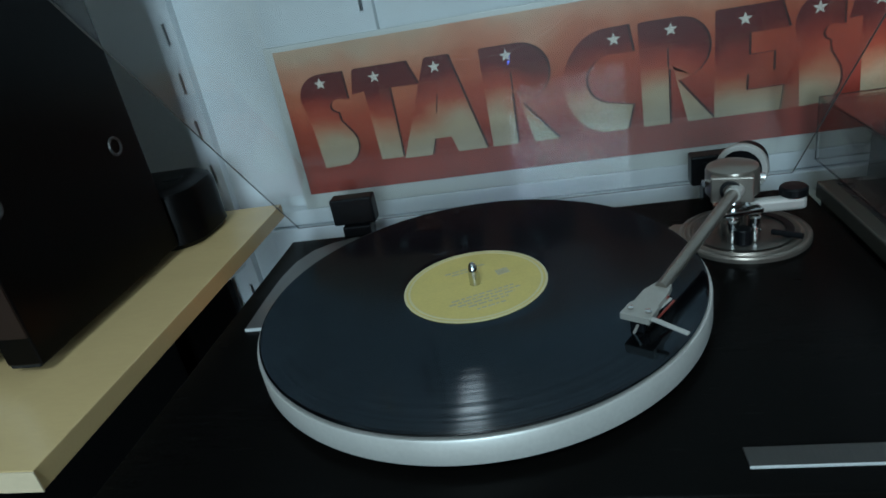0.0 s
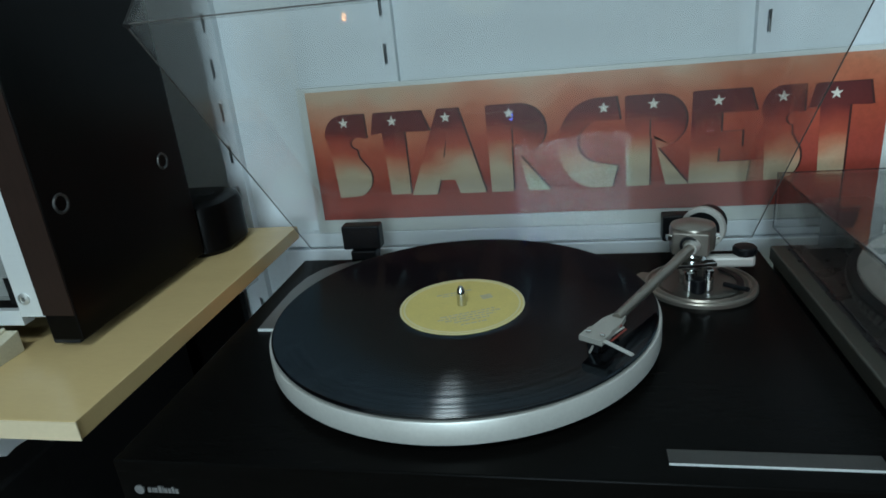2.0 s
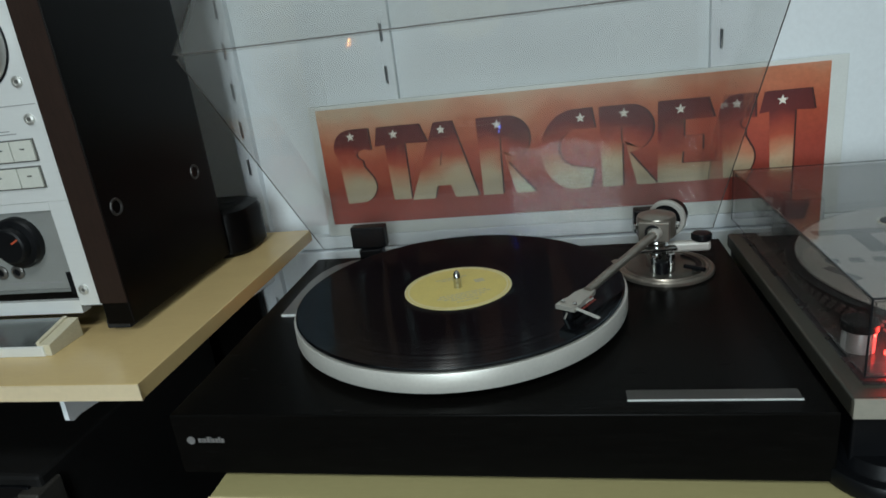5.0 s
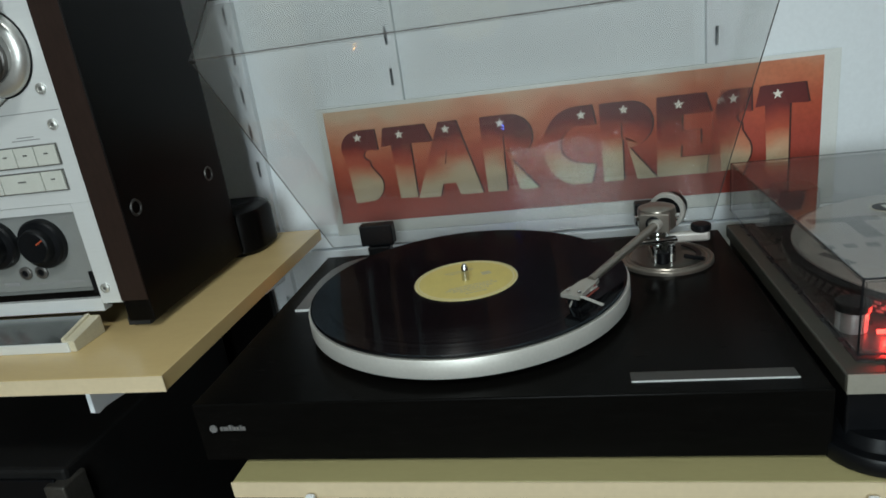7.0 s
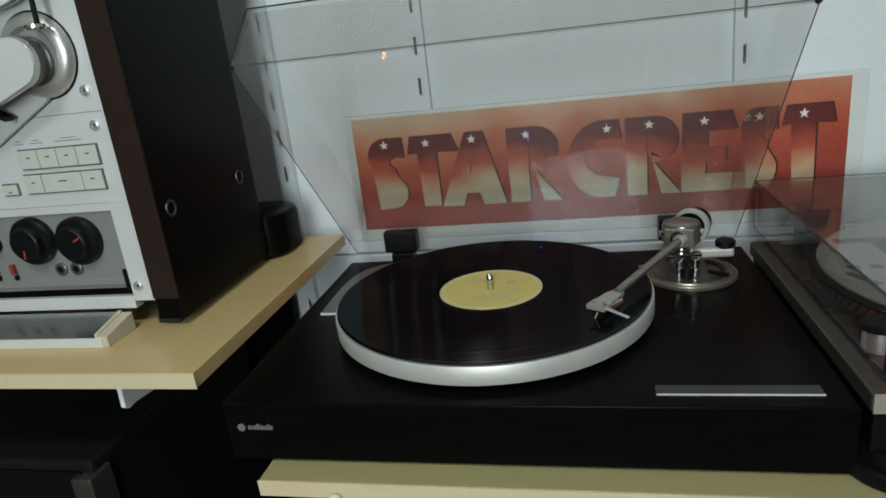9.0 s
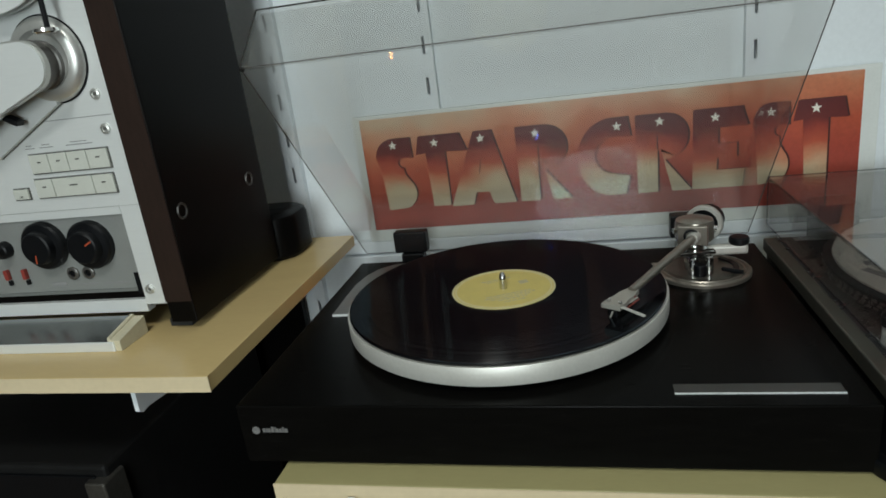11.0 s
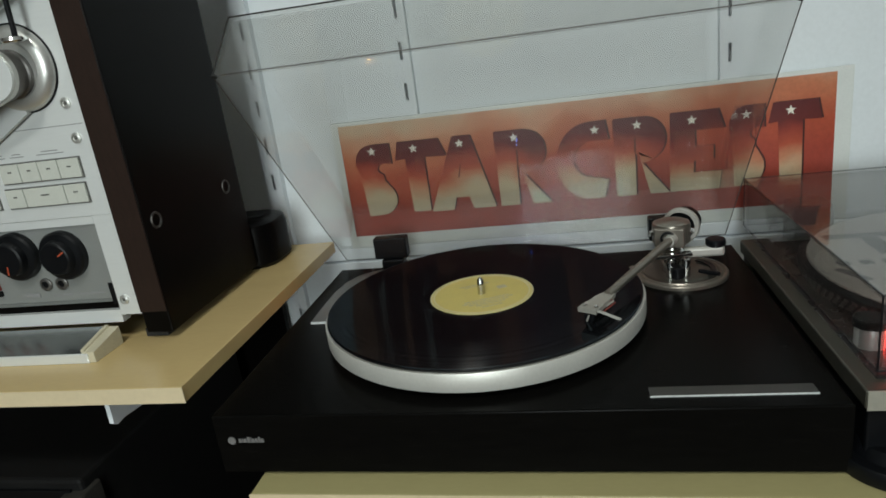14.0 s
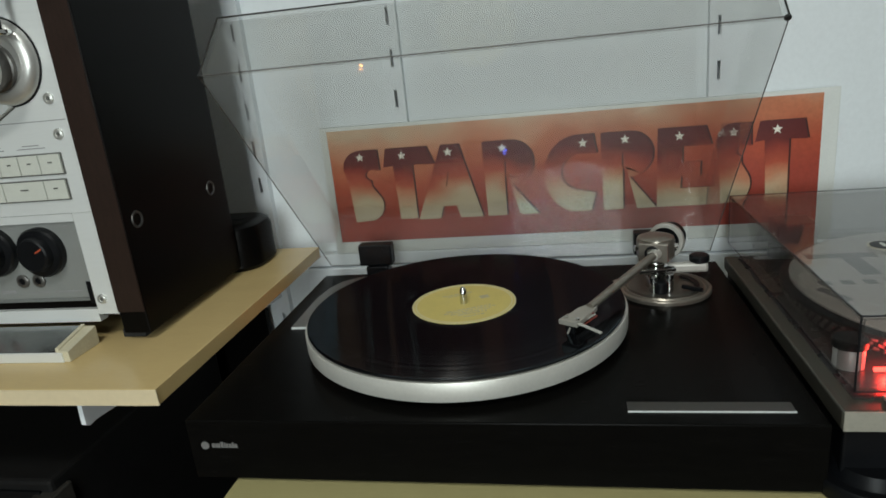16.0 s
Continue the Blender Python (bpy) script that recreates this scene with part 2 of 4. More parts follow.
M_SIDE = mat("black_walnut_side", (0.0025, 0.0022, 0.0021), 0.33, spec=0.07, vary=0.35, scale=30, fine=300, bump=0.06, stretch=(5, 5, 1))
M_INK = mat("printed_grey_ink", (0.25, 0.25, 0.25), 0.5)
M_RED = mat("red_paint", (0.24, 0.03, 0.022), 0.4)
M_ORANGE = mat("orange_pointer_paint", (0.40, 0.07, 0.03), 0.4)
M_CREAM = mat("aged_cream_plastic", (0.55, 0.50, 0.36), 0.45, vary=0.1, scale=60)
M_LOGO = mat("silver_badge", (0.30, 0.30, 0.30), 0.35, 0.5, vary=0.1)
M_STAR = mat("star_print", (0.80, 0.76, 0.66), 0.35, vary=0.05)
M_SHADOWINK = mat("dark_print_outline", (0.055, 0.015, 0.012), 0.35)
M_MAT = mat("grey_slipmat_felt", (0.56, 0.54, 0.49), 0.9, vary=0.08, scale=80, fine=900, bump=0.2)
M_MATINK = mat("slipmat_print", (0.13, 0.13, 0.135), 0.85, vary=0.15)
M_LEATHER = mat("black_leatherette", (0.010, 0.010, 0.010), 0.5, spec=0.15, vary=0.3, scale=70, fine=700, bump=0.25)
M_RING = mat("tarnished_screw_cup", (0.06, 0.058, 0.055), 0.4, 0.6, vary=0.3)
M_CORNER = mat("worn_steel_corner", (0.10, 0.095, 0.085), 0.45, 0.7, vary=0.3)
M_NEON = glow_mat("orange_neon_glow", (1.0, 0.35, 0.08), 60.0)
M_DOT = mat("strobe_dot_metal", (0.17, 0.17, 0.165), 0.4, 0.2)
M_GLOW = glow_mat("red_strobe_glow", (1.0, 0.07, 0.05), 6.5)
M_BLUE = glow_mat("blue_dot_glow", (0.05, 0.12, 1.0), 36.0)
M_LAMP = glow_mat("ceiling_lamp_diffuser", (0.95, 0.98, 1.0), 3.0)
M_POSTER = print_mat("poster_blend", [(0.0, (0.30, 0.055, 0.04)), (0.25, (0.35, 0.052, 0.030)), (0.52, (0.41, 0.072, 0.033)), (0.75, (0.50, 0.165, 0.08)), (0.9, (0.58, 0.31, 0.19)), (1.0, (0.60, 0.43, 0.29))], -0.07, vary=0.16)
M_LETTER = print_mat("letter_blend", [(0.0, (0.58, 0.49, 0.34)), (0.20, (0.57, 0.45, 0.29)), (0.36, (0.52, 0.21, 0.11)), (0.50, (0.42, 0.075, 0.036)), (0.68, (0.26, 0.036, 0.022)), (0.78, (0.135, 0.020, 0.017)), (1.0, (0.105, 0.018, 0.018))], 0.0, vary=0.1, low=1.046, high=1.144)


# ---- mesh helpers ----
def part(name, bm, material, parent=None, label="", smooth=False):
    """Links a bmesh as one mesh object, under a thing or a part if given."""
    me = bpy.data.meshes.new(name)
    bmesh.ops.recalc_face_normals(bm, faces=bm.faces)
    bm.to_mesh(me)
    bm.free()
    me.materials.append(material)
    if smooth:
        me.shade_smooth()
        me.set_sharp_from_angle(angle=radians(35))
    ob = new(name, me)
    ob.parent = parent
    if label:
        ob["label"] = label
    return ob


def thing(name, label, category, group="", kind="", at=(0, 0, 0)):
    ob = new(name)
    ob.empty_display_size = 0.02
    ob.location = at
    return tagged(ob, label, category, group, kind)


def box(x0, x1, y0, y1, z0, z1, bevel=0.0, seg=2, bm=None):
    bm = bm or bmesh.new()
    v = [bm.verts.new((x, y, z)) for x in (x0, x1) for y in (y0, y1) for z in (z0, z1)]
    faces = [bm.faces.new([v[i] for i in f]) for f in ((0, 1, 3, 2), (4, 6, 7, 5), (0, 4, 5, 1), (2, 3, 7, 6), (0, 2, 6, 4), (1, 5, 7, 3))]
    if bevel:
        edges = {e for f in faces for e in f.edges}
        bmesh.ops.bevel(bm, geom=list(edges), offset=bevel, segments=seg, affect="EDGES", profile=0.5)
    return bm


def lathe(profile, centre=(0, 0, 0), n=64, axis="z", bm=None):
    """Turns rows of (radius, height) about an axis through centre."""
    bm = bm or bmesh.new()
    rings = []
    for r, h in profile:
        ring = []
        for k in range(n if r > 1e-6 else 1):
            a = 2 * math.pi * k / n
            p = (r * math.cos(a), r * math.sin(a), h)
            p = {"z": p, "y": (p[0], p[2], p[1]), "x": (p[2], p[0], p[1])}[axis]
            ring.append(bm.verts.new(Vector(p) + Vector(centre)))
        rings.append(ring)
    for a, b in zip(rings, rings[1:]):
        for k in range(n):
            q = [a[k % len(a)], a[(k + 1) % len(a)], b[(k + 1) % len(b)], b[k % len(b)]]
            q = list(dict.fromkeys(q))
            if len(q) > 2:
                bm.faces.new(q)
    return bm


def drum(r, z0, z1, centre=(0, 0), n=48, bev=0.001, bm=None):
    return lathe([(0, z0), (r - bev, z0), (r, z0 + bev), (r, z1 - bev), (r - bev, z1), (0, z1)], (*centre, 0), n, bm=bm)


def rod(a, b, r, n=16, r2=None, bm=None, cap=True):
    """A round bar from a to b."""
    bm = bm or bmesh.new()
    a, b = Vector(a), Vector(b)
    q = (b - a).to_track_quat("Z", "Y")
    rows = []
    for p, rad in ((a, r), (b, r2 or r)):
        rows.append([bm.verts.new(p + q @ Vector((rad * math.cos(2 * math.pi * k / n), rad * math.sin(2 * math.pi * k / n), 0))) for k in range(n)])
    for k in range(n):
        bm.faces.new((rows[0][k], rows[0][(k + 1) % n], rows[1][(k + 1) % n], rows[1][k]))
    if cap:
        bm.faces.new(rows[0][::-1])
        bm.faces.new(rows[1])
    return bm


def turned(bm, m):
    bmesh.ops.transform(bm, matrix=m, verts=bm.verts)
    return bm


def slab(points, y_front, y_back, bm=None):
    """A flat plate in the x-z plane from an outline of (x, z)."""
    bm = bm or bmesh.new()
    f = [bm.verts.new((x, y_front, z)) for x, z in points]
    b = [bm.verts.new((x, y_back, z)) for x, z in points]
    n = len(points)
    bm.faces.new(f)
    bm.faces.new(b[::-1])
    for k in range(n):
        bm.faces.new((f[k], b[k], b[(k + 1) % n], f[(k + 1) % n]))
    return bm


def plate(points, z0, z1, bm=None):
    """A flat plate in the x-y plane from an outline of (x, y)."""
    bm = bm or bmesh.new()
    f = [bm.verts.new((x, y, z1)) for x, y in points]
    b = [bm.verts.new((x, y, z0)) for x, y in points]
    n = len(points)
    bm.faces.new(f)
    bm.faces.new(b[::-1])
    for k in range(n):
        bm.faces.new((f[k], b[k], b[(k + 1) % n], f[(k + 1) % n]))
    return bm


def arc(cx, cy, rx, ry, a0, a1, n=14):
    return [(cx + rx * math.cos(radians(a0 + (a1 - a0) * k / n)), cy + ry * math.sin(radians(a0 + (a1 - a0) * k / n))) for k in range(n + 1)]


# ---- the room ----
WALL_Y = 0.262
RX0, RX1, RY0 = -2.2, 2.4, -2.0


def setting(name, bm, material, label, category):
    return tagged(part(name, bm, material), label, category, kind="structure")


setting("wall_north", box(RX0 - 0.1, RX1 + 0.1, WALL_Y, WALL_Y + 0.12, 0, CEIL), M_WALL, "white painted wall behind the shelves", "wall")
# South, west and east walls are unseen, added dark to hold back fill light.
WX0, WX1, WZ0, WZ1 = -0.2, 0.4, 0.95, 2.05
south = box(RX0 - 0.1, WX0, RY0 - 0.1, RY0, 0, CEIL)
box(WX1, RX1 + 0.1, RY0 - 0.1, RY0, 0, CEIL, bm=south)
box(WX0, WX1, RY0 - 0.1, RY0, 0, WZ0, bm=south)
box(WX0, WX1, RY0 - 0.1, RY0, WZ1, CEIL, bm=south)
setting("wall_south", south, M_ROOM, "unseen wall behind the viewer, dark to cut stray light", "wall")
setting("wall_west", box(RX0 - 0.1, RX0, RY0, WALL_Y, 0, CEIL), M_ROOM, "unseen side wall, dark to cut stray light", "wall")
setting("wall_east", box(RX1, RX1 + 0.1, RY0, WALL_Y, 0, CEIL), M_ROOM, "unseen side wall, dark to cut stray light", "wall")
setting("floor", box(RX0 - 0.1, RX1 + 0.1, RY0 - 0.1, WALL_Y + 0.12, -0.1, 0), M_FLOOR, "dark wooden floor", "floor")
setting("ceiling", box(RX0 - 0.1, RX1 + 0.1, RY0 - 0.1, WALL_Y + 0.12, CEIL, CEIL + 0.1), M_CEIL, "white painted ceiling", "ceiling")


window = tagged(thing("window_1", "white-framed window behind the viewer", "window"), kind="structure")
for nm, dims in (("window_frame", (WX0, WX0 + 0.04, WZ0, WZ1)), ("window_frame", (WX1 - 0.04, WX1, WZ0, WZ1)), ("window_sill", (WX0 + 0.04, WX1 - 0.04, WZ0, WZ0 + 0.04)), ("window_head", (WX0 + 0.04, WX1 - 0.04, WZ1 - 0.04, WZ1))):
    part(nm, box(dims[0], dims[1], RY0 - 0.09, RY0 - 0.03, dims[2], dims[3], 0.002), M_UPRIGHT, window)
part("pane", box(WX0 + 0.04, WX1 - 0.04, RY0 - 0.066, RY0 - 0.06, WZ0 + 0.04, WZ1 - 0.04), M_SMOKE, window)


rail = box(-0.26, 1.12, WALL_Y - 0.0165, WALL_Y - 0.0005, 0.9860, 1.0035, 0.0012)
box(-0.26, 1.12, WALL_Y - 0.0225, WALL_Y - 0.0005, 0.9480, 0.9845, 0.0012, bm=rail)
setting("trim", rail, M_UPRIGHT, "white stepped rail along the wall", "wall rail")


# ---- shelving ----
def slotted_upright(xc):
    """A wall standard: a steel channel with a row of slots."""
    t = thing("slotted_upright", "white enamelled steel wall upright with a row of slots", "shelf upright", "wall uprights", at=(xc, WALL_Y, 0.6))
    y0, y1, w, s = -0.012, 0.0, 0.0108, 0.0018
    z0, z1 = -0.3, 1.3
    bm = box(-w, -s, y0, y0 + 0.0015, z0, z1)
    box(s, w, y0, y0 + 0.0015, z0, z1, bm=bm)
    box(-w, -w + 0.0015, y0 + 0.0015, y1, z0, z1, bm=bm)
    box(w - 0.0015, w, y0 + 0.0015, y1, z0, z1, bm=bm)
    k = z0
    # Solid bridges between slots of 21 mm, every 50 mm.
    while k < z1 - 0.03:
        box(-s, s, y0, y0 + 0.0015, k + 0.0165, k + 0.0455, bm=bm)
        k += 0.05
    part("channel", bm, M_UPRIGHT, t)
    # Dark strip paints the shade inside the slots.
    part("slot_shade_strip", box(-s, s, y1 - 0.004, y1 - 0.003, z0, z1), M_SLOT, t)
    return t


for xc in (-0.311, -0.1055, 0.2815):
    slotted_upright(xc)


def bracket(xc, z_top, reach, name="shelf_bracket", nose_up=False):
    """A tapered steel bracket hooked into an upright; it ends in a rounded nose."""
    t = thing(name, "white enamelled steel shelf bracket under the shelf", "shelf bracket", "shelf brackets", at=(xc, WALL_Y - 0.012, z_top))
    nose = [(-reach + 0.004, -0.001), (-reach, -0.005), (-reach - 0.001, -0.027), (-reach + 0.003, -0.030), (-reach + 0.012, -0.029)]
    pts = [(0, 0)] + nose + [(-reach + 0.09, -0.038), (0, -0.07)]
    bm = bmesh.new()
    a = [bm.verts.new((-0.0022, y, z)) for y, z in pts]
    b = [bm.verts.new((0.0022, y, z)) for y, z in pts]
    bm.faces.new(a)
    bm.faces.new(b[::-1])
    for k in range(len(pts)):
        bm.faces.new((a[k], b[k], b[(k + 1) % len(pts)], a[(k + 1) % len(pts)]))
    part("arm", bm, M_UPRIGHT, t)
    if nose_up:
        part("nose", box(-0.0040, 0.0040, -reach - 0.001, -reach + 0.0055, -0.014, 0.0065, 0.0022), M_UPRIGHT, t, "rounded white nose")
    return t


def shelf(x0, x1, y0, y1, z0, z1, label, top=None):
    t = thing("shelf_board", label, "shelf", "shelf boards", at=(0, 0, 0))
    part("board", box(x0 + 0.001, x1 - 0.001, y0 + 0.001, y1, z0, z1, 0.0006), top or M_SHELF, t)
    part("edge_band", box(x0, x1, y0, y0 + 0.0009, z0 + 0.0003, z1 - 0.0003), M_EDGE, t, "paler edge band")
    return t


shelf(-1.15, -0.2235, -0.1655, 0.2105, 1.0115, 1.026, "maple laminate shelf board carrying the tape deck")
shelf(-0.171, 1.10, -0.1920, 0.235, 0.9305, 0.945, "olive-yellow laminate shelf board carrying both turntables, darkened for their shade", M_SHELF_OLIVE)
bracket(-0.311, 1.0115, 0.4)
bracket(-0.1055, 0.9305, 0.449, nose_up=True)
bracket(0.2815, 0.9305, 0.449, nose_up=True)


# ---- poster ----
def poster():
    t = thing("poster_sign", "orange and red STAR CREST poster strip in a clear sleeve", "poster")
    part("sleeve", box(-0.2135, 0.4125, 0.2455, 0.2488, 1.004, 1.1765, 0.0008), M_SLEEVE, t, "cloudy plastic sleeve with a pale border")
    part("sheet", box(-0.2035, 0.3945, 0.2446, 0.2452, 1.0205, 1.1715), M_POSTER, t, "airbrushed orange to brick-red printed sheet")
    zt, zb = 1.144, 1.0475
    zm = (zt + zb) / 2

    def tee(x0, x1, s0, s1, cut):
        return [[(x0 - 0.001, zt - 0.024), (x0 + 0.004, zt), (x1 - cut, zt), (x1 + 0.001, zt - 0.0235), (s1 + 0.001, zt - 0.0225), (s1 + 0.0015, zb + 0.002), (s0 + 0.0005, zb + 0.002), (s0 - 0.003, zt - 0.0225)]]

    def ess(x0, x1):
        w, h = x1 - x0, zt - zb

        def at(u, v):
            return x0 + w * u, zt - h * v

        crown = arc(*at(0.45, 0.25), w * 0.45, h * 0.25, 90, 180, 8)
        hook = arc(*at(0.80, 0.345), w * 0.22, h * 0.075, 75, 250, 10)
        bowl = arc(*at(0.52, 0.76), w * 0.48, h * 0.235, 42, -70, 12)
        return [[at(0.97, 0.0), *crown, at(0.06, 0.36), at(0.12, 0.60), at(0.17, 0.995), *bowl[::-1], at(0.74, 0.50), *hook[::-1], at(0.99, 0.29)]]

    def arr(x0, x1):
        w, h = x1 - x0, zt - zb
        stem = [(x0, zt), (x0 + w * 0.40, zt), (x0 + w * 0.40, zb), (x0 + w * 0.03, zb)]
        bowl = [(x0 + w * 0.40, zt), *arc(x0 + w * 0.52, zt - h * 0.29, w * 0.44, h * 0.29, 90, -62, 12), (x0 + w * 0.40, zm + h * 0.04)]
        eye_cut = [(x0 + w * 0.46, zm + h * 0.06), *arc(x0 + w * 0.52, zt - h * 0.29, w * 0.44, h * 0.29, -62, -90, 3), (x1 + 0.001, zb), (x0 + w * 0.66, zb)]
        return [stem, bowl, eye_cut]

    def cee(x0, x1):
        w, h = x1 - x0, zt - zb
        out = arc(x0 + w * 0.62, zm, w * 0.62, h * 0.5, 88, 268, 24)
        inn = arc(x0 + w * 0.72, zm + h * 0.02, w * 0.40, h * 0.24, 262, 100, 18)
        return [[(x1 - 0.004, zt + 0.0005), *out, (x1 - 0.008, zb + 0.0005), (x1 - 0.002, zb + h * 0.24), *inn, (x1, zt - h * 0.25)]]

    def ee(x0, x1):
        w, h = x1 - x0, zt - zb
        return [[(x0, zt), (x1 - w * 0.12, zt), (x1, zt - h * 0.24), (x0 + w * 0.46, zt - h * 0.24), (x0 + w * 0.46, zm + h * 0.06), (x1 - w * 0.2, zm + h * 0.06), (x1 - w * 0.2, zm - h * 0.12), (x0 + w * 0.44, zm - h * 0.12), (x0 + w * 0.43, zb + h * 0.23), (x1 - w * 0.06, zb + h * 0.23), (x1 - w * 0.1, zb), (x0 - 0.001, zb)]]

    def aye(t0, t1, b0, b1):
        h = zt - zb
        w = b1 - b0
        left = [(t0, zt), ((t0 + t1) / 2 - 0.002, zt), ((t0 + t1) / 2 - 0.006, zm + h * 0.02), (b0 + w * 0.40, zb + h * 0.17), (b0 + w * 0.34, zb), (b0, zb)]
        right = [((t0 + t1) / 2 - 0.002, zt), (t1, zt), (b1, zb), (b0 + w * 0.66, zb), (b0 + w * 0.60, zb + h * 0.17), (b0 + w * 0.40, zb + h * 0.17), ((t0 + t1) / 2 - 0.006, zm + h * 0.02)]
        return [left, right]

    letters = [("letter_s", ess(-0.187, -0.1375)), ("letter_t", tee(-0.1315, -0.0655, -0.1165, -0.0945, 0.008)), ("letter_a", aye(-0.0545, -0.0315, -0.0915, -0.0055)), ("letter_r", arr(-0.001, 0.0655)), ("letter_c", cee(0.0755, 0.1405)), ("letter_r", arr(0.1455, 0.2100)), ("letter_e", ee(0.2125, 0.2745)), ("letter_s", ess(0.2790, 0.3190)), ("letter_t", tee(0.3235, 0.3795, 0.3362, 0.3592, 0.004))]
    for name, outlines in letters:
        dark, face = bmesh.new(), bmesh.new()
        for o in outlines:
            slab([(x + 0.0022, z + 0.0006) for x, z in o], 0.2444, 0.24455, dark)
            slab(o, 0.2441, 0.24425, face)
        ob = part(name, face, M_LETTER, t, "letter blended from maroon to cream")
        part("outline", dark, M_SHADOWINK, ob)
    for xr in (0.0262, 0.1705):
        part("letter_slit", slab([(xr, zt - 0.026), (xr + 0.0016, zt - 0.025), (xr + 0.0016, zm + 0.004), (xr, zm + 0.006)], 0.2438, 0.2440), M_SHADOWINK, t)
    part("letter_slit", slab([(-0.0475, zt - 0.036), (-0.0462, zt - 0.035), (-0.0500, zm - 0.006), (-0.0515, zm - 0.006)], 0.2438, 0.2440), M_SHADOWINK, t)
    for xs, zs in ((-0.1625, 1.1352), (-0.1062, 1.1340), (-0.0452, 1.1345), (0.0245, 1.1345), (0.1240, 1.1335), (0.1742, 1.1345), (0.2375, 1.1335), (0.2985, 1.1335), (0.3466, 1.1335)):
        pts = []
        for k in range(10):
            r, a = (0.0062 if k % 2 == 0 else 0.0025), radians(90 + 36 * k)
            pts.append((xs + r * math.cos(a), zs + r * math.sin(a)))
        part("star", slab(pts, 0.2437, 0.24385), M_STAR, t)
    return t


poster()


# ---- acrylic covers ----
def acrylic_box(name, parent, material, edge, W, D, Hh, m, th=0.003, e=0.0009):
    """A dust cover: five sheets and the darker lines of its cut edges. Local: x across, y from the hinge to the front (0 to -D), z from the rim up."""
    sheets = {"top_sheet": (0, W, -D, 0, Hh - th, Hh), "front_sheet": (th, W - th, -D, -D + th, 0, Hh - th), "back_sheet": (th, W - th, -th, 0, 0, Hh - th), "left_sheet": (0, th, -D, 0, 0, Hh - th), "right_sheet": (W - th, W, -D, 0, 0, Hh - th)}
    for n, s in sheets.items():
        part(n, turned(box(*s), m), material, parent)
    dark = bmesh.new()
    g = e * 0.1
    for y0, y1, z0, z1 in ((-D, -D + e, 0, e), (-D, -D + e, Hh - e, Hh), (-e, 0, 0, e), (-e, 0, Hh - e, Hh)):
        box(-g, W + g, y0 - g, y1 + g, z0 - g, z1 + g, bm=dark)
    for x in (0, W - e):
        for y0, y1, z0, z1 in ((-D, 0, 0, e), (-D, 0, Hh - e, Hh), (-D, -D + e, 0, Hh), (-e, 0, 0, Hh)):
            box(x - g, x + e + g, y0, y1, z0 - g, z1 + g, bm=dark)
    part("cut_edges", turned(dark, m), edge, parent, "darker polished edges")


def moulded_lid(parent, W, D, H, m, th=0.003):
    """The open clear lid: one moulded shell, the dark lines of its rim and corners, and two bumpers."""
    bm = bmesh.new()

    def corners(x0, x1, y0, y1, z):
        return [bm.verts.new((x, y, z)) for x, y in ((x0, y0), (x1, y0), (x1, y1), (x0, y1))]

    out_low, out_top = corners(0, W, -D, 0, 0), corners(0, W, -D, 0, H)
    in_low, in_top = corners(th, W - th, -D + th, -th, 0), corners(th, W - th, -D + th, -th, H - th)
    bm.faces.new(out_top)
    bm.faces.new(in_top[::-1])
    for k in range(4):
        j = (k + 1) % 4
        bm.faces.new((out_low[k], out_low[j], out_top[j], out_top[k]))
        bm.faces.new((in_low[j], in_low[k], in_top[k], in_top[j]))
        bm.faces.new((out_low[j], out_low[k], in_low[k], in_low[j]))
    part("shell", turned(bm, m), M_CLEAR, parent)

    def line(name, a, b, r, material=M_CLEAREDGE):
        part(name, turned(rod(a, b, r, 8), m), material, parent)

    line("front_corner", (0, -D, H), (W, -D, H), 0.00075)
    line("front_rim", (0, -D, 0), (W, -D, 0), 0.00050, M_RIMEDGE)
    line("back_rim", (0, 0, 0), (W, 0, 0), 0.0004, M_RIMEDGE)
    for x in (0, W):
        line("side_corner", (x, -D, 0), (x, -D, H), 0.0008)
        line("side_rim", (x, -D, 0), (x, 0, 0), 0.00050, M_RIMEDGE)
        part("bumper", turned(drum(0.0026, -0.0012, 0.0012, (x + (0.001 if x == 0 else -0.001), -D + 0.001), 14, 0.0004), m), M_RUBBER, parent, "small black rubber bumper")


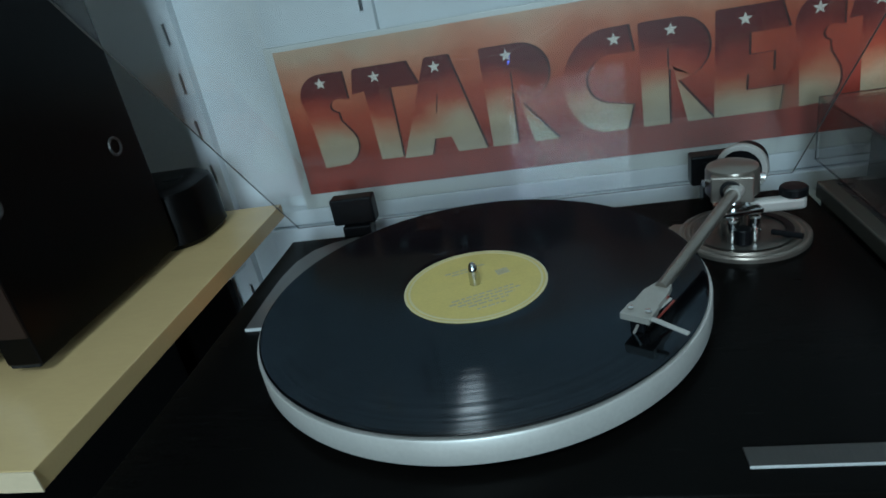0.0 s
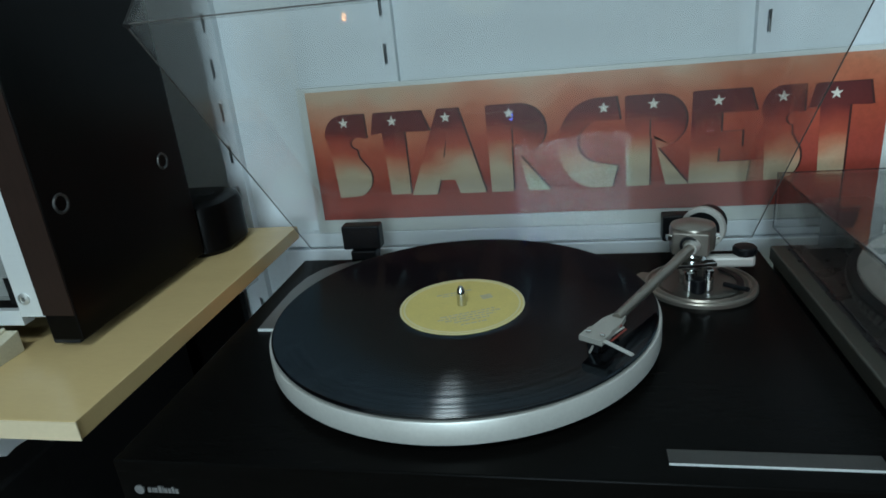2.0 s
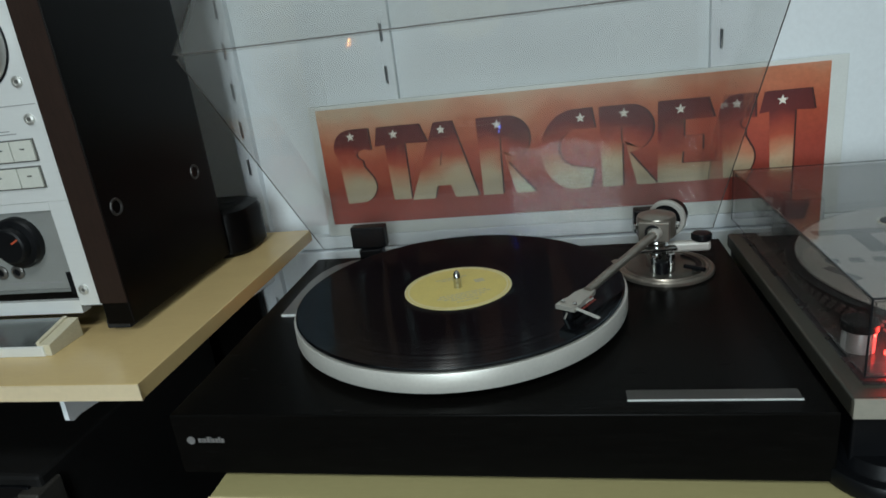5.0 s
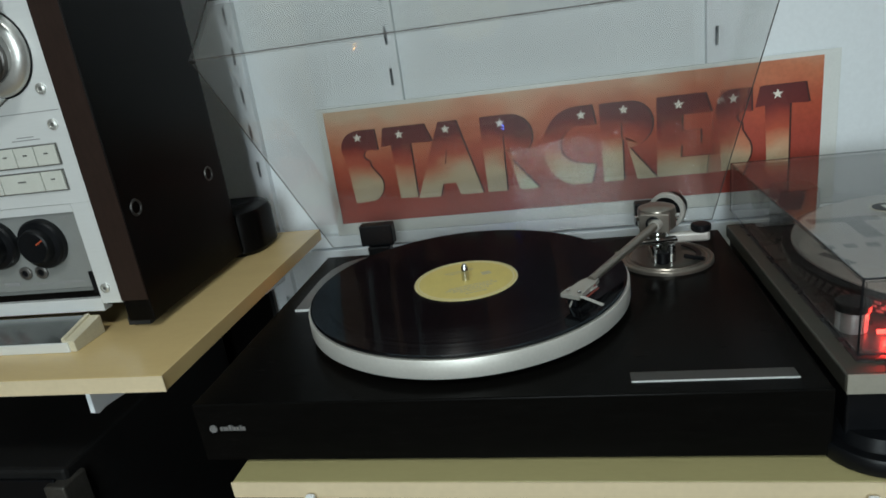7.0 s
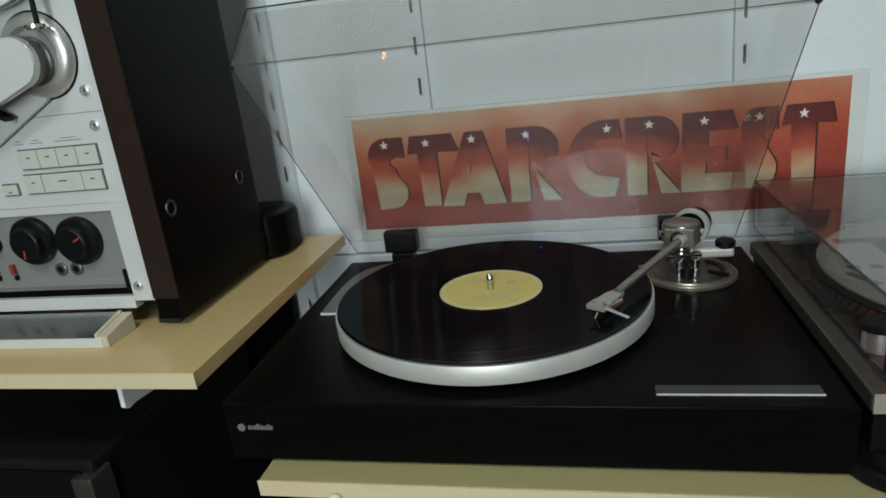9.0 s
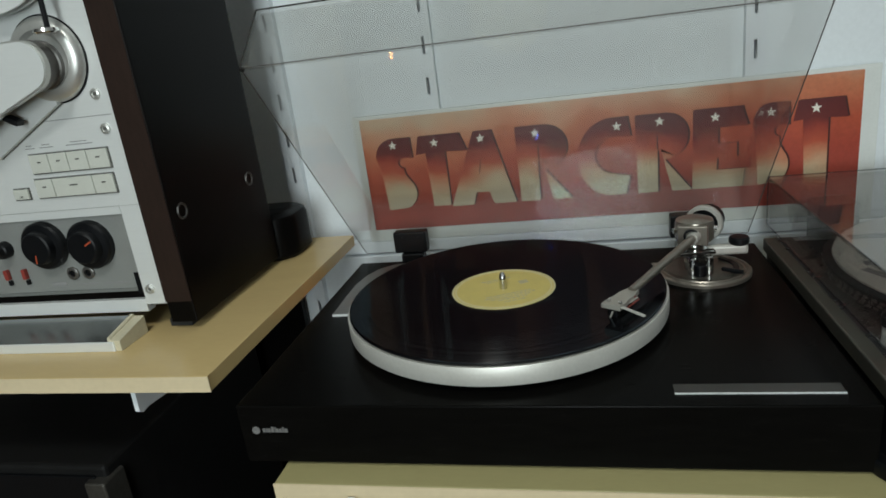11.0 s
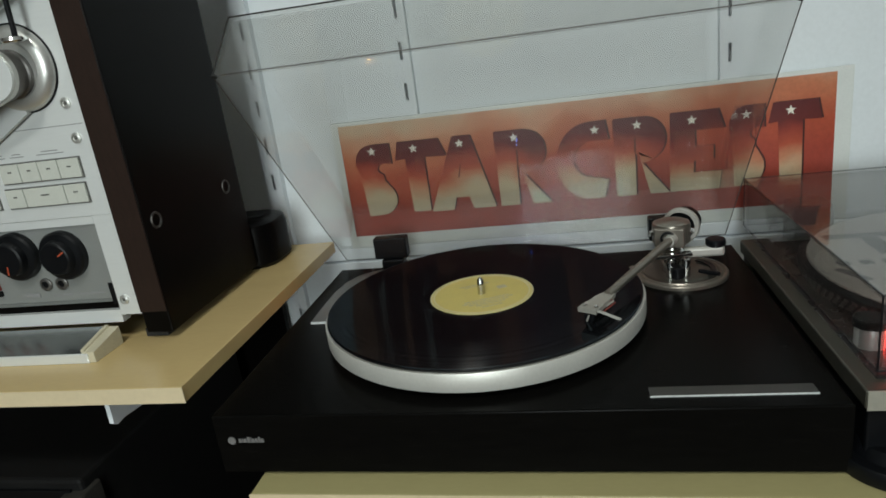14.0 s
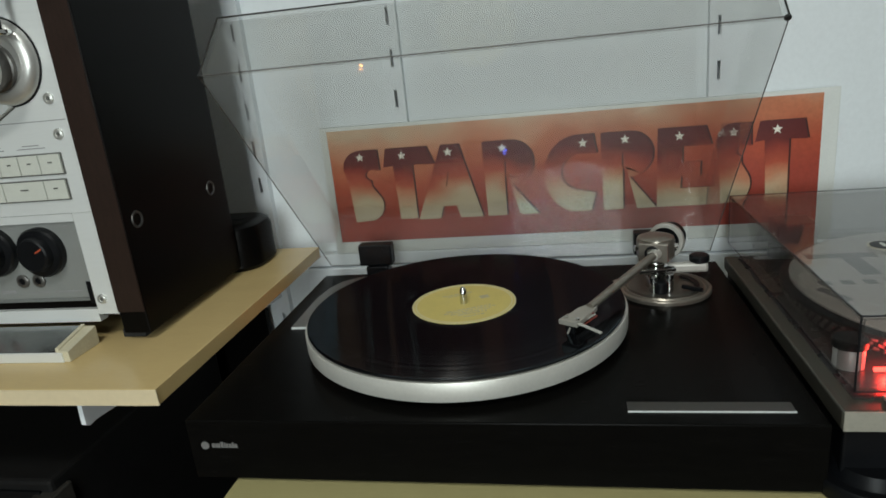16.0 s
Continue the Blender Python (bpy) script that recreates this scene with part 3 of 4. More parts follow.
# ---- the turntable with the record ----
def turntable():
    t = thing("turntable", "black belt-drive turntable with a silver platter and open clear lid", "turntable", at=(0, 0, 0))
    part("plinth", box(-0.2035, 0.2655, -0.168, 0.168, 0.9475, 1.0, 0.0012), M_PLINTH, t, "black wood-grain plinth")
    for x in (-0.13, 0.22):
        for y in (-0.12, 0.12):
            part("foot", drum(0.02, 0.945, 0.9475, (x, y), 24), M_RUBBER, t)
    strip = part("trim_plate", box(0.1372, 0.2485, -0.1522, -0.1400, 1.0, 1.0009, 0.0003), M_STRIP, t, "dark brushed metal strip")
    part("bright_edge", box(0.1372, 0.2485, -0.1532, -0.1523, 1.0, 1.0010), M_PANEL, strip, "bright front edge")
    side = part("trim_plate", plate([(-0.1825, 0.004), (-0.1440, 0.004), (-0.125, 0.100), (-0.112, 0.155), (-0.134, 0.157), (-0.154, 0.150), (-0.170, 0.137), (-0.180, 0.115), (-0.184, 0.085), (-0.184, 0.050)], 1.0, 1.0022), M_TRIM, t, "dark brushed metal plate beside the platter")
    part("bright_edge", box(-0.1825, -0.1440, 0.0028, 0.0038, 1.0, 1.0024), M_PANEL, side, "bright front edge")
    part("neon_lamp", drum(0.0020, 1.0022, 1.0060, (-0.1620, 0.0350), 16, 0.0006), M_NEON, t, "glowing orange neon strobe lamp")
    # Added blue glow, hidden by the record, so the lid mirrors a blue dot.
    part("blue_dot_source", drum(0.0018, 1.0, 1.0050, (0.0235, 0.1615), 14, 0.0004), M_BLUE, t, "tiny blue glow added for the dot mirrored in the lid")
    part("maker_badge", badge(), M_LOGO, t, "small silver maker's badge")
    pl = part("platter", lathe([(0.0, 1.0056), (0.1478, 1.0056), (0.1506, 1.0060), (0.1516, 1.0066), (0.1519, 1.0078), (0.1519, 1.0216), (0.1513, 1.0226), (0.1502, 1.0228), (0.1493, 1.0224), (0, 1.0224)], n=160), M_PLATTER, t, "silver cast platter", smooth=True)
    part("mat", drum(0.1488, 1.0224, 1.0240, n=128, bev=0.0005), M_RUBBER, pl, "black rubber mat")
    part("spindle", lathe([(0.0036, 1.0222), (0.0036, 1.0350), (0.0031, 1.0385), (0.0020, 1.0410), (0.0008, 1.0420), (0, 1.0422)], n=24), M_CHROME, pl, "chrome spindle", smooth=True)
    # Tonearm base, pillar and bearing housing.
    cx, cy = 0.1965, 0.085
    base = part("arm_base", lathe([(0.0465, 1.0), (0.0465, 1.003), (0.0455, 1.0042), (0.0435, 1.0046), (0.0415, 1.0030), (0.0400, 1.0052), (0.0385, 1.0052), (0.036, 1.003), (0.0, 1.003)], (cx, cy, 0), 72), M_ARM, t, "round metal arm base", smooth=True)
    part("dish", lathe([(0.0355, 1.0050), (0.0340, 1.0052), (0.0200, 1.0036), (0.0, 1.0036)], (cx, cy, 0), 48), M_DISH, base, "dull metal dish", smooth=True)
    arc = [(math.cos(math.radians(a)), math.sin(math.radians(a))) for a in range(-40, 51, 10)]
    part("scale_arc", plate([(cx + 0.0345 * c, cy + 0.0345 * s) for c, s in arc] + [(cx + 0.0290 * c, cy + 0.0290 * s) for c, s in arc[::-1]], 1.0053, 1.0062), M_BLACK, base, "black scale arc")
    part("pillar", lathe([(0.010, 1.004), (0.010, 1.018), (0.0135, 1.0205), (0.0135, 1.0275), (0.011, 1.030), (0.011, 1.037), (0, 1.037)], (0.1885, 0.087, 0), 32), M_CHROME, base, "chrome pillar", smooth=True)
    part("lift_cylinder", drum(0.0042, 1.004, 1.024, (0.1995, 0.068), 20), M_CHROME, base)
    part("lift_cylinder", drum(0.0042, 1.004, 1.022, (0.1840, 0.068), 20), M_CHROME, base)
    part("bias_knob", drum(0.0062, 1.004, 1.0165, (0.1905, 0.064), 20), M_BLACK, base)
    part("cue_lever", rod((0.213, 0.072, 1.0075), (0.229, 0.058, 1.0085), 0.0022, 10), M_BLACK, base)
    part("lift_bar", turned(box(-0.021, 0.016, -0.004, 0.004, 0, 0.004, 0.001), pose(0.190, 0.071, 1.0245, 0, 0, 8)), M_CHROME, base)
    flange = part("side_tab", plate([(0.138, 0.096), (0.160, 0.075), (0.170, 0.105), (0.150, 0.110)], 1.0, 1.0035), M_ARM, t, "metal tab beside the arm base")
    hx, hy = 0.1888, 0.088
    house = part("bearing_housing", lathe([(0.0, 1.035), (0.0172, 1.035), (0.0188, 1.037), (0.0188, 1.0535), (0.0178, 1.0565), (0.0135, 1.0582), (0.0, 1.0590)], (hx, hy, 0), 56), M_ARM, t, "satin metal bearing housing", smooth=True)
    d = Vector((-0.46, -0.888, -0.02)).normalized()
    part("face_plate", turned(box(-0.0145, 0.0145, -0.0206, -0.012, 1.0355, 1.0550, 0.0012), pose(hx, hy, 0, 0, 0, -14)), M_ARM, house)
    part("socket", turned(lathe([(0.0072, 0), (0.0072, 0.0035), (0.0052, 0.0035), (0.0052, 0)], n=32), pose(hx, hy, 0, 0, 0, -14) @ pose(-0.001, -0.0195, 1.0455, 90, 0, 0)), M_BLACK, house)
    part("side_screw", rod((hx - 0.0175, hy - 0.004, 1.047), (hx - 0.0215, hy - 0.005, 1.047), 0.0030, 14), M_CHROME, house)
    part("side_screw", rod((hx + 0.0175, hy - 0.004, 1.047), (hx + 0.0215, hy - 0.005, 1.047), 0.0030, 14), M_CHROME, house)
    a0 = Vector((0.1865, 0.068, 1.0450))
    a1 = Vector((0.1165, -0.0450, 1.0360))
    tube = part("arm_tube", rod(a0, a1, 0.0042, 20, 0.0037), M_ARM, t, "straight satin metal arm tube", smooth=True)
    part("ferrule", rod(a0 + (a0 - a1) * 0.03, a0 + (a1 - a0) * 0.06, 0.0056, 20), M_ARMLIGHT, tube)
    yaw = math.degrees(math.atan2((a1 - a0).y, (a1 - a0).x)) + 90
    hm = pose(a1.x, a1.y, a1.z, 0, 0, yaw)
    head = part("headshell", turned(plate([(-0.0045, 0.005), (0.0045, 0.005), (0.0066, -0.006), (0.0066, -0.020), (0.0078, -0.022), (0.0078, -0.035), (-0.0092, -0.035), (-0.0092, -0.022), (-0.0078, -0.020), (-0.0078, -0.006)], -0.0032, 0.0006), hm), M_SHELL, t, "light grey metal headshell")
    for sx in (-0.0055, 0.0050):
        part("screw", turned(lathe([(0.0018, 0), (0.0018, 0.0014), (0, 0.0018)], n=12), hm @ pose(sx, -0.029, 0.001)), M_CHROME, head)
    part("finger_lift", turned(box(0.0, 0.0225, -0.0016, 0.0016, -0.0008, 0.0006, 0.0005), hm @ pose(0.0072, -0.031, -0.0010, 0, 6, -8)), M_ARMLIGHT, head)
    cart = part("cartridge", turned(box(-0.0058, 0.0058, -0.031, -0.010, -0.0105, -0.0033, 0.0010), hm), M_SIDE, head, "black cartridge")
    part("stylus_guard", turned(box(-0.0040, 0.0040, -0.0335, -0.0305, -0.0108, -0.0040, 0.0008), hm), M_BLACK, cart)
    part("stylus_tip", rod(hm @ Vector((0.0010, -0.0345, -0.0050)), hm @ Vector((-0.0012, -0.0352, -0.0105)), 0.0008, 8), M_SHELL, cart, "pale stylus lever")
    for k, dx in enumerate((-0.004, 0.0, 0.004)):
        part("lead_wire", rod(hm @ Vector((dx + 0.004, -0.024, -0.005)), hm @ Vector((dx * 0.4 + 0.0085, -0.006, -0.001 - 0.001 * k)), 0.0007, 6), M_WIRE if k != 1 else M_ARMLIGHT, head)
    back = Vector((0.444, 0.896, 0))
    c0 = Vector((hx, hy, 1.0430))
    part("rear_shaft", rod(c0 + back * 0.015, c0 + back * 0.055, 0.005, 16), M_CHROME, t)
    q = back.to_track_quat("Z", "Y").to_matrix().to_4x4()
    cw = part("counterweight", turned(lathe([(0.0, 0), (0.0135, 0), (0.0155, 0.002), (0.0155, 0.020), (0.0140, 0.022), (0, 0.022)], n=48), Matrix.Translation(c0 + back * 0.032) @ q), M_BLACK, t, "black counterweight", smooth=True)
    part("dial_ring", turned(lathe([(0.0150, -0.005), (0.0185, -0.005), (0.0192, -0.004), (0.0192, 0.001), (0.0185, 0.002), (0.0150, 0.002), (0.0150, -0.005)], n=56), Matrix.Translation(c0 + back * 0.034) @ q), M_ARMLIGHT, cw, "pale dial ring", smooth=True)
    rest = part("arm_rest", box(0.196, 0.2395, 0.0805, 0.0895, 1.0185, 1.0290, 0.003, 3), M_ARMLIGHT, t, "light grey arm rest bar")
    part("rest_cap", lathe([(0.0, 1.0285), (0.0088, 1.0285), (0.0098, 1.0300), (0.0098, 1.0345), (0.0085, 1.0358), (0, 1.0362)], (0.2315, 0.0875, 0), 28), M_BLACK, rest, "black rubber cap")
    # Hinges and the lid.
    for x0 in (-0.1585, 0.1765):
        h = part("hinge", box(x0, x0 + 0.0425, 0.1735, 0.1905, 1.0085, 1.0355, 0.0018), M_BLACK, t, "black plastic lid hinge")
        part("hinge_foot", box(x0 + 0.009, x0 + 0.0375, 0.1690, 0.1870, 0.985, 1.0083, 0.0015), M_BLACK, h)
        for k in (0.011, 0.032):
            part("rivet", rod((x0 + k, 0.1738, 1.029), (x0 + k, 0.1728, 1.029), 0.0016, 10), M_BLACK, h)
    ang = math.degrees(math.atan2(0.250, 0.232))
    lid = new("lid")
    lid.empty_display_size = 0.02
    lid.parent = t
    lid["label"] = "clear acrylic lid, propped open"
    moulded_lid(lid, 0.4615, 0.341, 0.0705, pose(-0.1995, 0.182, 1.008, -ang, 0, 0))
    return t


def badge():
    """A round mark and a row of small bars in place of the maker's name."""
    bm = turned(lathe([(0.0, 0), (0.0034, 0), (0.0034, 0.0008), (0.0020, 0.0008), (0.0020, 0.0003), (0.0, 0.0003)], n=24), pose(-0.1895, -0.168, 0.9780, 90, 0, 0))
    x = -0.1835
    for w, h in ((0.0030, 0.0034), (0.0016, 0.0034), (0.0030, 0.0034), (0.0030, 0.0050), (0.0011, 0.0046), (0.0028, 0.0034), (0.0028, 0.0034), (0.0020, 0.0048), (0.0030, 0.0034)):
        box(x, x + w * 0.78, -0.1687, -0.1679, 0.9763, 0.9763 + h, bm=bm)
        x += w
    return bm


turntable()


def record():
    t = thing("vinyl_record", "black vinyl record with a yellow paper label on the platter", "record")
    part("disc", lathe([(0.0, 1.0240), (0.1487, 1.0240), (0.1498, 1.0245), (0.1498, 1.0253), (0.1487, 1.0258), (0.147, 1.0254), (0.060, 1.0254), (0.0575, 1.0251), (0.052, 1.0252), (0.0, 1.0252)], n=160), M_VINYL, t, smooth=True)
    lab = part("label", lathe([(0.0037, 1.0253), (0.0037, 1.0256), (0.0497, 1.0256), (0.0500, 1.0253)], n=96), M_LABEL, t, "yellow paper label")
    part("label_ring", lathe([(0.0455, 1.02565), (0.0455, 1.02585), (0.0470, 1.02585), (0.0470, 1.02565)], n=96), M_LABELRING, lab)
    part("label_rim", lathe([(0.0484, 1.02562), (0.0484, 1.02585), (0.0499, 1.02585), (0.0499, 1.02562)], n=96), M_LABELRING, lab)
    ink = bmesh.new()
    rng = random.Random(5)
    for k, (y, w) in enumerate(((0.024, 0.030), (0.020, 0.022), (-0.016, 0.044), (-0.020, 0.050), (-0.024, 0.040), (-0.028, 0.028), (-0.0335, 0.020))):
        x = -w / 2
        while x < w / 2:
            step = rng.uniform(0.002, 0.006)
            box(x, min(x + step, w / 2), y - 0.0009, y + 0.0009, 1.0256, 1.02575, bm=ink)
            x += step + 0.0011
    box(0.018, 0.027, 0.002, 0.010, 1.0256, 1.02575, bm=ink)
    part("label_print", turned(ink, pose(0, 0, 0, 0, 0, 24)), M_LABELINK, lab, "rows of small grey print")
    return t


record()


# ---- the second turntable, under its smoky cover ----
def second_turntable():
    t = thing("direct_drive_turntable", "silver and black direct-drive turntable under a closed smoky cover", "turntable")
    x0, x1, y0, y1 = 0.2705, 0.7235, -0.168, 0.152
    # One silver plate: its side's shade is put into this darker colour.
    part("top_plate", box(x0, x1, y0, y1, 0.9965, 1.0105, 0.0015), M_PLATE, t, "silver metal top plate, coloured dark for its shaded side")
    # The lit front face is painted as a separate paler strip.
    part("lit_front_strip", box(x0 + 0.001, x1 - 0.001, y0 - 0.0011, y0 - 0.0002, 0.9962, 1.0106), M_FRONT, t, "silver front edge, coloured paler for the light on it")
    # Added dark sheet paints the dark reflection on the plate's top.
    part("dark_top_sheet", box(x0 + 0.0120, x1 - 0.0120, y0 + 0.0150, y1 - 0.0028, 1.0100, 1.0109), M_INLAY, t, "dark sheet added for the dark reflection on the plate")
    part("base", box(x0 + 0.003, x1 - 0.003, y0 + 0.003, y1 - 0.003, 0.955, 0.9963, 0.002), M_BLACK, t, "black base")
    for x in (0.297, 0.694):
        for y in (-0.1535, 0.128):
            part("foot", lathe([(0.032, 0.945), (0.0365, 0.9460), (0.0375, 0.949), (0.0375, 0.9570), (0.0365, 0.9585), (0.0340, 0.9585), (0.0330, 0.9570), (0.0270, 0.9570), (0.0240, 0.966), (0, 0.966)], (x, y, 0), 40), M_BLACK, t, "round black foot", smooth=True)
    c = (0.4475, 0.0)
    pl = part("platter", lathe([(0.0, 1.0125), (0.151, 1.0125), (0.1545, 1.0140), (0.1590, 1.0260), (0.1590, 1.0285), (0.1575, 1.0295), (0.0, 1.0295)], (*c, 0), 120), M_BLACK, t, "dark platter with strobe dots", smooth=True)
    dots = bmesh.new()
    for row in range(3):
        for k in range(120):
            a = 2 * math.pi * (k + 0.5 * (row % 2)) / 120
            r = 0.1555 + 0.0016 * row
            p = Vector((c[0] + r * math.cos(a), c[1] + r * math.sin(a), 1.0168 + 0.0040 * row))
            dm = Matrix.Translation(p) @ Matrix.Rotation(a, 4, "Z")
            turned_box = box(-0.0006, 0.0008, -0.0022, 0.0022, -0.0011, 0.0011)
            bmesh.ops.transform(turned_box, matrix=dm, verts=turned_box.verts)
            me = bpy.data.meshes.new("tmp")
            turned_box.to_mesh(me)
            turned_box.free()
            dots.from_mesh(me)
            bpy.data.meshes.remove(me)
    tagged(part("strobe_dots", dots, M_DOT, pl), kind="stuff")
    sm = part("slipmat", drum(0.1520, 1.0295, 1.0318, c, 96, 0.0008), M_MAT, t, "pale grey felt slipmat with dark print")
    ink = bmesh.new()
    # Dark printed shapes of the mat's emblem and a ring of small bars.
    for px, py, w, h in ((-0.088, 0.078, 0.062, 0.013), (-0.082, 0.048, 0.016, 0.046), (-0.026, 0.078, 0.048, 0.013), (-0.026, 0.053, 0.040, 0.012), (-0.026, 0.028, 0.048, 0.013), (0.030, 0.053, 0.016, 0.062)):
        box(c[0] + px - w / 2, c[0] + px + w / 2, c[1] + py - h / 2, c[1] + py + h / 2, 1.0318, 1.0321, bm=ink)
    for k in range(9):
        box(c[0] - 0.132 + 0.018 * k, c[0] - 0.132 + 0.018 * k + 0.010, c[1] + 0.002, c[1] + 0.012, 1.0318, 1.0321, bm=ink)
    # A single dark bar lying aslant near the mat's left edge.
    turned_bar = turned(box(-0.016, 0.016, -0.004, 0.004, 1.0318, 1.0321, 0.0001), pose(0.318, -0.020, 0, 0, 0, -62))
    part("dark_bar", turned_bar, M_MATINK, sm)
    tagged(part("print", ink, M_MATINK, sm), kind="stuff")
    part("print_ring", lathe([(0.0085, 1.0318), (0.0085, 1.0321), (0.0125, 1.0321), (0.0125, 1.0318)], (0.334, -0.050, 0), 36), M_KEY, sm, "pale printed ring")
    # Strobe housing and its red lamp, at the near corner.
    s = part("strobe_housing", lathe([(0.0, 1.0109), (0.0105, 1.0105), (0.0105, 1.0255), (0.0098, 1.0268), (0.0, 1.0268)], (0.2975, -0.1050, 0), 36), M_PANEL, t, "silver strobe housing", smooth=True)
    part("power_knob", lathe([(0.0, 1.0268), (0.0120, 1.0268), (0.0120, 1.0318), (0.0110, 1.0330), (0.0, 1.0330)], (0.2975, -0.1050, 0), 36), M_BLACK, s, "black switch cap", smooth=True)
    part("strobe_lamp", box(0.3100, 0.3225, -0.1165, -0.1145, 1.0110, 1.0142, 0.0006), M_GLOW, s, "glowing red strobe lamp window")
    for hx0 in (0.326, 0.628):
        part("cover_hinge", box(hx0, hx0 + 0.040, 0.1525, 0.1935, 0.975, 1.0430, 0.003), M_BLACK, t, "black cover hinge")
    part("start_button", box(0.300, 0.332, -0.1655, -0.1515, 1.0109, 1.0135, 0.001), M_SILVER, t)
    cov = new("dust_cover")
    cov.empty_display_size = 0.02
    cov.parent = t
    cov["label"] = "closed smoky acrylic cover"
    acrylic_box("cover", cov, M_SMOKE, M_SMOKEEDGE, 0.430, 0.3445, 0.0560, pose(0.2850, 0.1975, 1.0122))
    b = part("cover_badge", lathe([(0.0, 1.0673), (0.0125, 1.0673), (0.0125, 1.0681), (0.0, 1.0681)], (0.3600, -0.0032, 0), 36), M_CREAM, cov, "round black sticker with a cream rim")
    part("badge_face", lathe([(0.0, 1.0682), (0.0108, 1.0682), (0.0108, 1.0685), (0.0, 1.0685)], (0.3600, -0.0032, 0), 36), M_BLACK, b)
    part("badge_mark", box(0.3575, 0.3605, -0.0080, 0.0020, 1.0686, 1.0688), M_KEY, b)
    return t


second_turntable()
red = bpy.data.lights.new("strobe_lamp_light", "POINT")
red.energy, red.color, red.shadow_soft_size = 0.10, (1.0, 0.03, 0.02), 0.003
new("strobe_lamp_light", red).location = (0.3205, -0.1100, 1.0220)


# ---- the tape deck on the upper shelf ----
FY = -0.071


def tape_deck():
    t = thing("tape_deck", "silver-faced reel-to-reel tape deck in a dark wooden cabinet", "tape deck")
    zt = 1.475
    part("cabinet", box(-0.742, -0.3135, FY + 0.004, 0.108, 1.050, zt, 0.001), M_SIDE, t)
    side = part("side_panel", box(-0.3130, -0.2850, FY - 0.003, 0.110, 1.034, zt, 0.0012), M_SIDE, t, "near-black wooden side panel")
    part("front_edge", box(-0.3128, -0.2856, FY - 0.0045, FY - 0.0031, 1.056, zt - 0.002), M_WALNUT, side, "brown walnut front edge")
    part("side_panel", box(-0.770, -0.7425, FY - 0.003, 0.110, 1.034, zt, 0.0012), M_SIDE, t, "near-black wooden side panel")
    for y in (-0.0555, 0.0775):
        part("cabinet_screw", lathe([(0.0058, 0.0), (0.0060, 0.0010), (0.0066, 0.0015), (0.0076, 0.0014), (0.0080, 0.0)], (-0.2850, y, 1.139), 28, "x"), M_RING, side, "ring-shaped screw cup", smooth=True)
    for x in (-0.31, -0.72):
        for y in (-0.05, 0.08):
            part("foot", box(x - 0.012, x + 0.012, y - 0.015, y + 0.015, 1.026, 1.0345, 0.001), M_RUBBER, t)
    face = part("face_plate", slab([(-0.742, 1.152), (-0.3135, 1.152), (-0.3135, zt - 0.004), (-0.742, zt - 0.004)], FY - 0.001, FY + 0.004), M_PANEL, t, "brushed aluminium face plate")
    part("face_plate", box(-0.3360, -0.3135, FY - 0.001, FY + 0.004, 1.0535, 1.1518), M_PANEL, t, "brushed aluminium face plate")
    part("face_rail", box(-0.742, -0.3362, FY - 0.001, FY + 0.010, 1.0460, 1.0588), M_PANEL, t)
    part("face_seam", box(-0.742, -0.318, FY - 0.0014, FY - 0.0009, 1.2338, 1.2344), M_INK, face)
    low = part("control_panel", box(-0.742, -0.3362, FY + 0.0010, FY + 0.006, 1.0700, 1.1440, 0.0006), M_GREY, t, "grey recessed control panel")
    under = bmesh.new()
    rows = [[under.verts.new((x, y, z)) for y, z in ((FY + 0.0011, 1.0699), (FY + 0.0085, 1.0590), (FY + 0.0180, 1.0590), (FY + 0.0180, 1.0699))] for x in (-0.742, -0.3362)]
    under.faces.new(rows[0])
    under.faces.new(rows[1][::-1])
    for k in range(4):
        under.faces.new((rows[0][k], rows[1][k], rows[1][(k + 1) % 4], rows[0][(k + 1) % 4]))
    part("panel_underside", under, M_GREY, t, "panel edge sloping back")
    part("panel_lip", box(-0.742, -0.3362, FY - 0.0012, FY + 0.0005, 1.1442, 1.1516), M_PANEL, t)
    part("panel_slot", box(-0.3420, -0.3365, FY - 0.0002, FY + 0.0008, 1.0640, 1.0860), M_BLACK, low)

    def knob(x, z, r, turn, depth=0.015):
        k = part("knob", turned(lathe([(r, 0), (r, 0.006), (r * 0.93, 0.008), (r * 0.72, 0.009), (r * 0.66, depth), (r * 0.60, depth + 0.001), (0, depth + 0.001)], n=40), pose(x, FY + 0.001, z, 90, 0, 0)), M_BLACK, low, "black control knob", smooth=True)
        part("pointer", turned(box(-0.0007, 0.0007, r * 0.25, r * 0.60, depth + 0.0011, depth + 0.0015), pose(x, FY + 0.001, z, 90, 0, 0) @ pose(0, 0, 0, 0, 0, turn)), M_ORANGE, k)

    knob(-0.3775, 1.1170, 0.0235, -62)
    knob(-0.4285, 1.1190, 0.0235, 172)
    knob(-0.4770, 1.1170, 0.0085, 20, 0.012)
    for x in (-0.3912, -0.4088):
        j = part("jack", turned(lathe([(0.0065, 0), (0.0065, 0.0018), (0.0052, 0.0026), (0.0036, 0.0026), (0.0036, 0.0006), (0, 0.0006)], n=24), pose(x, FY + 0.001, 1.0885, 90, 0, 0)), M_TRIM, low, "dull metal headphone jack", smooth=True)
        part("socket_hole", turned(drum(0.0034, 0.0007, 0.0012, n=16, bev=0.0001), pose(x, FY + 0.001, 1.0885, 90, 0, 0)), M_BLACK, j)
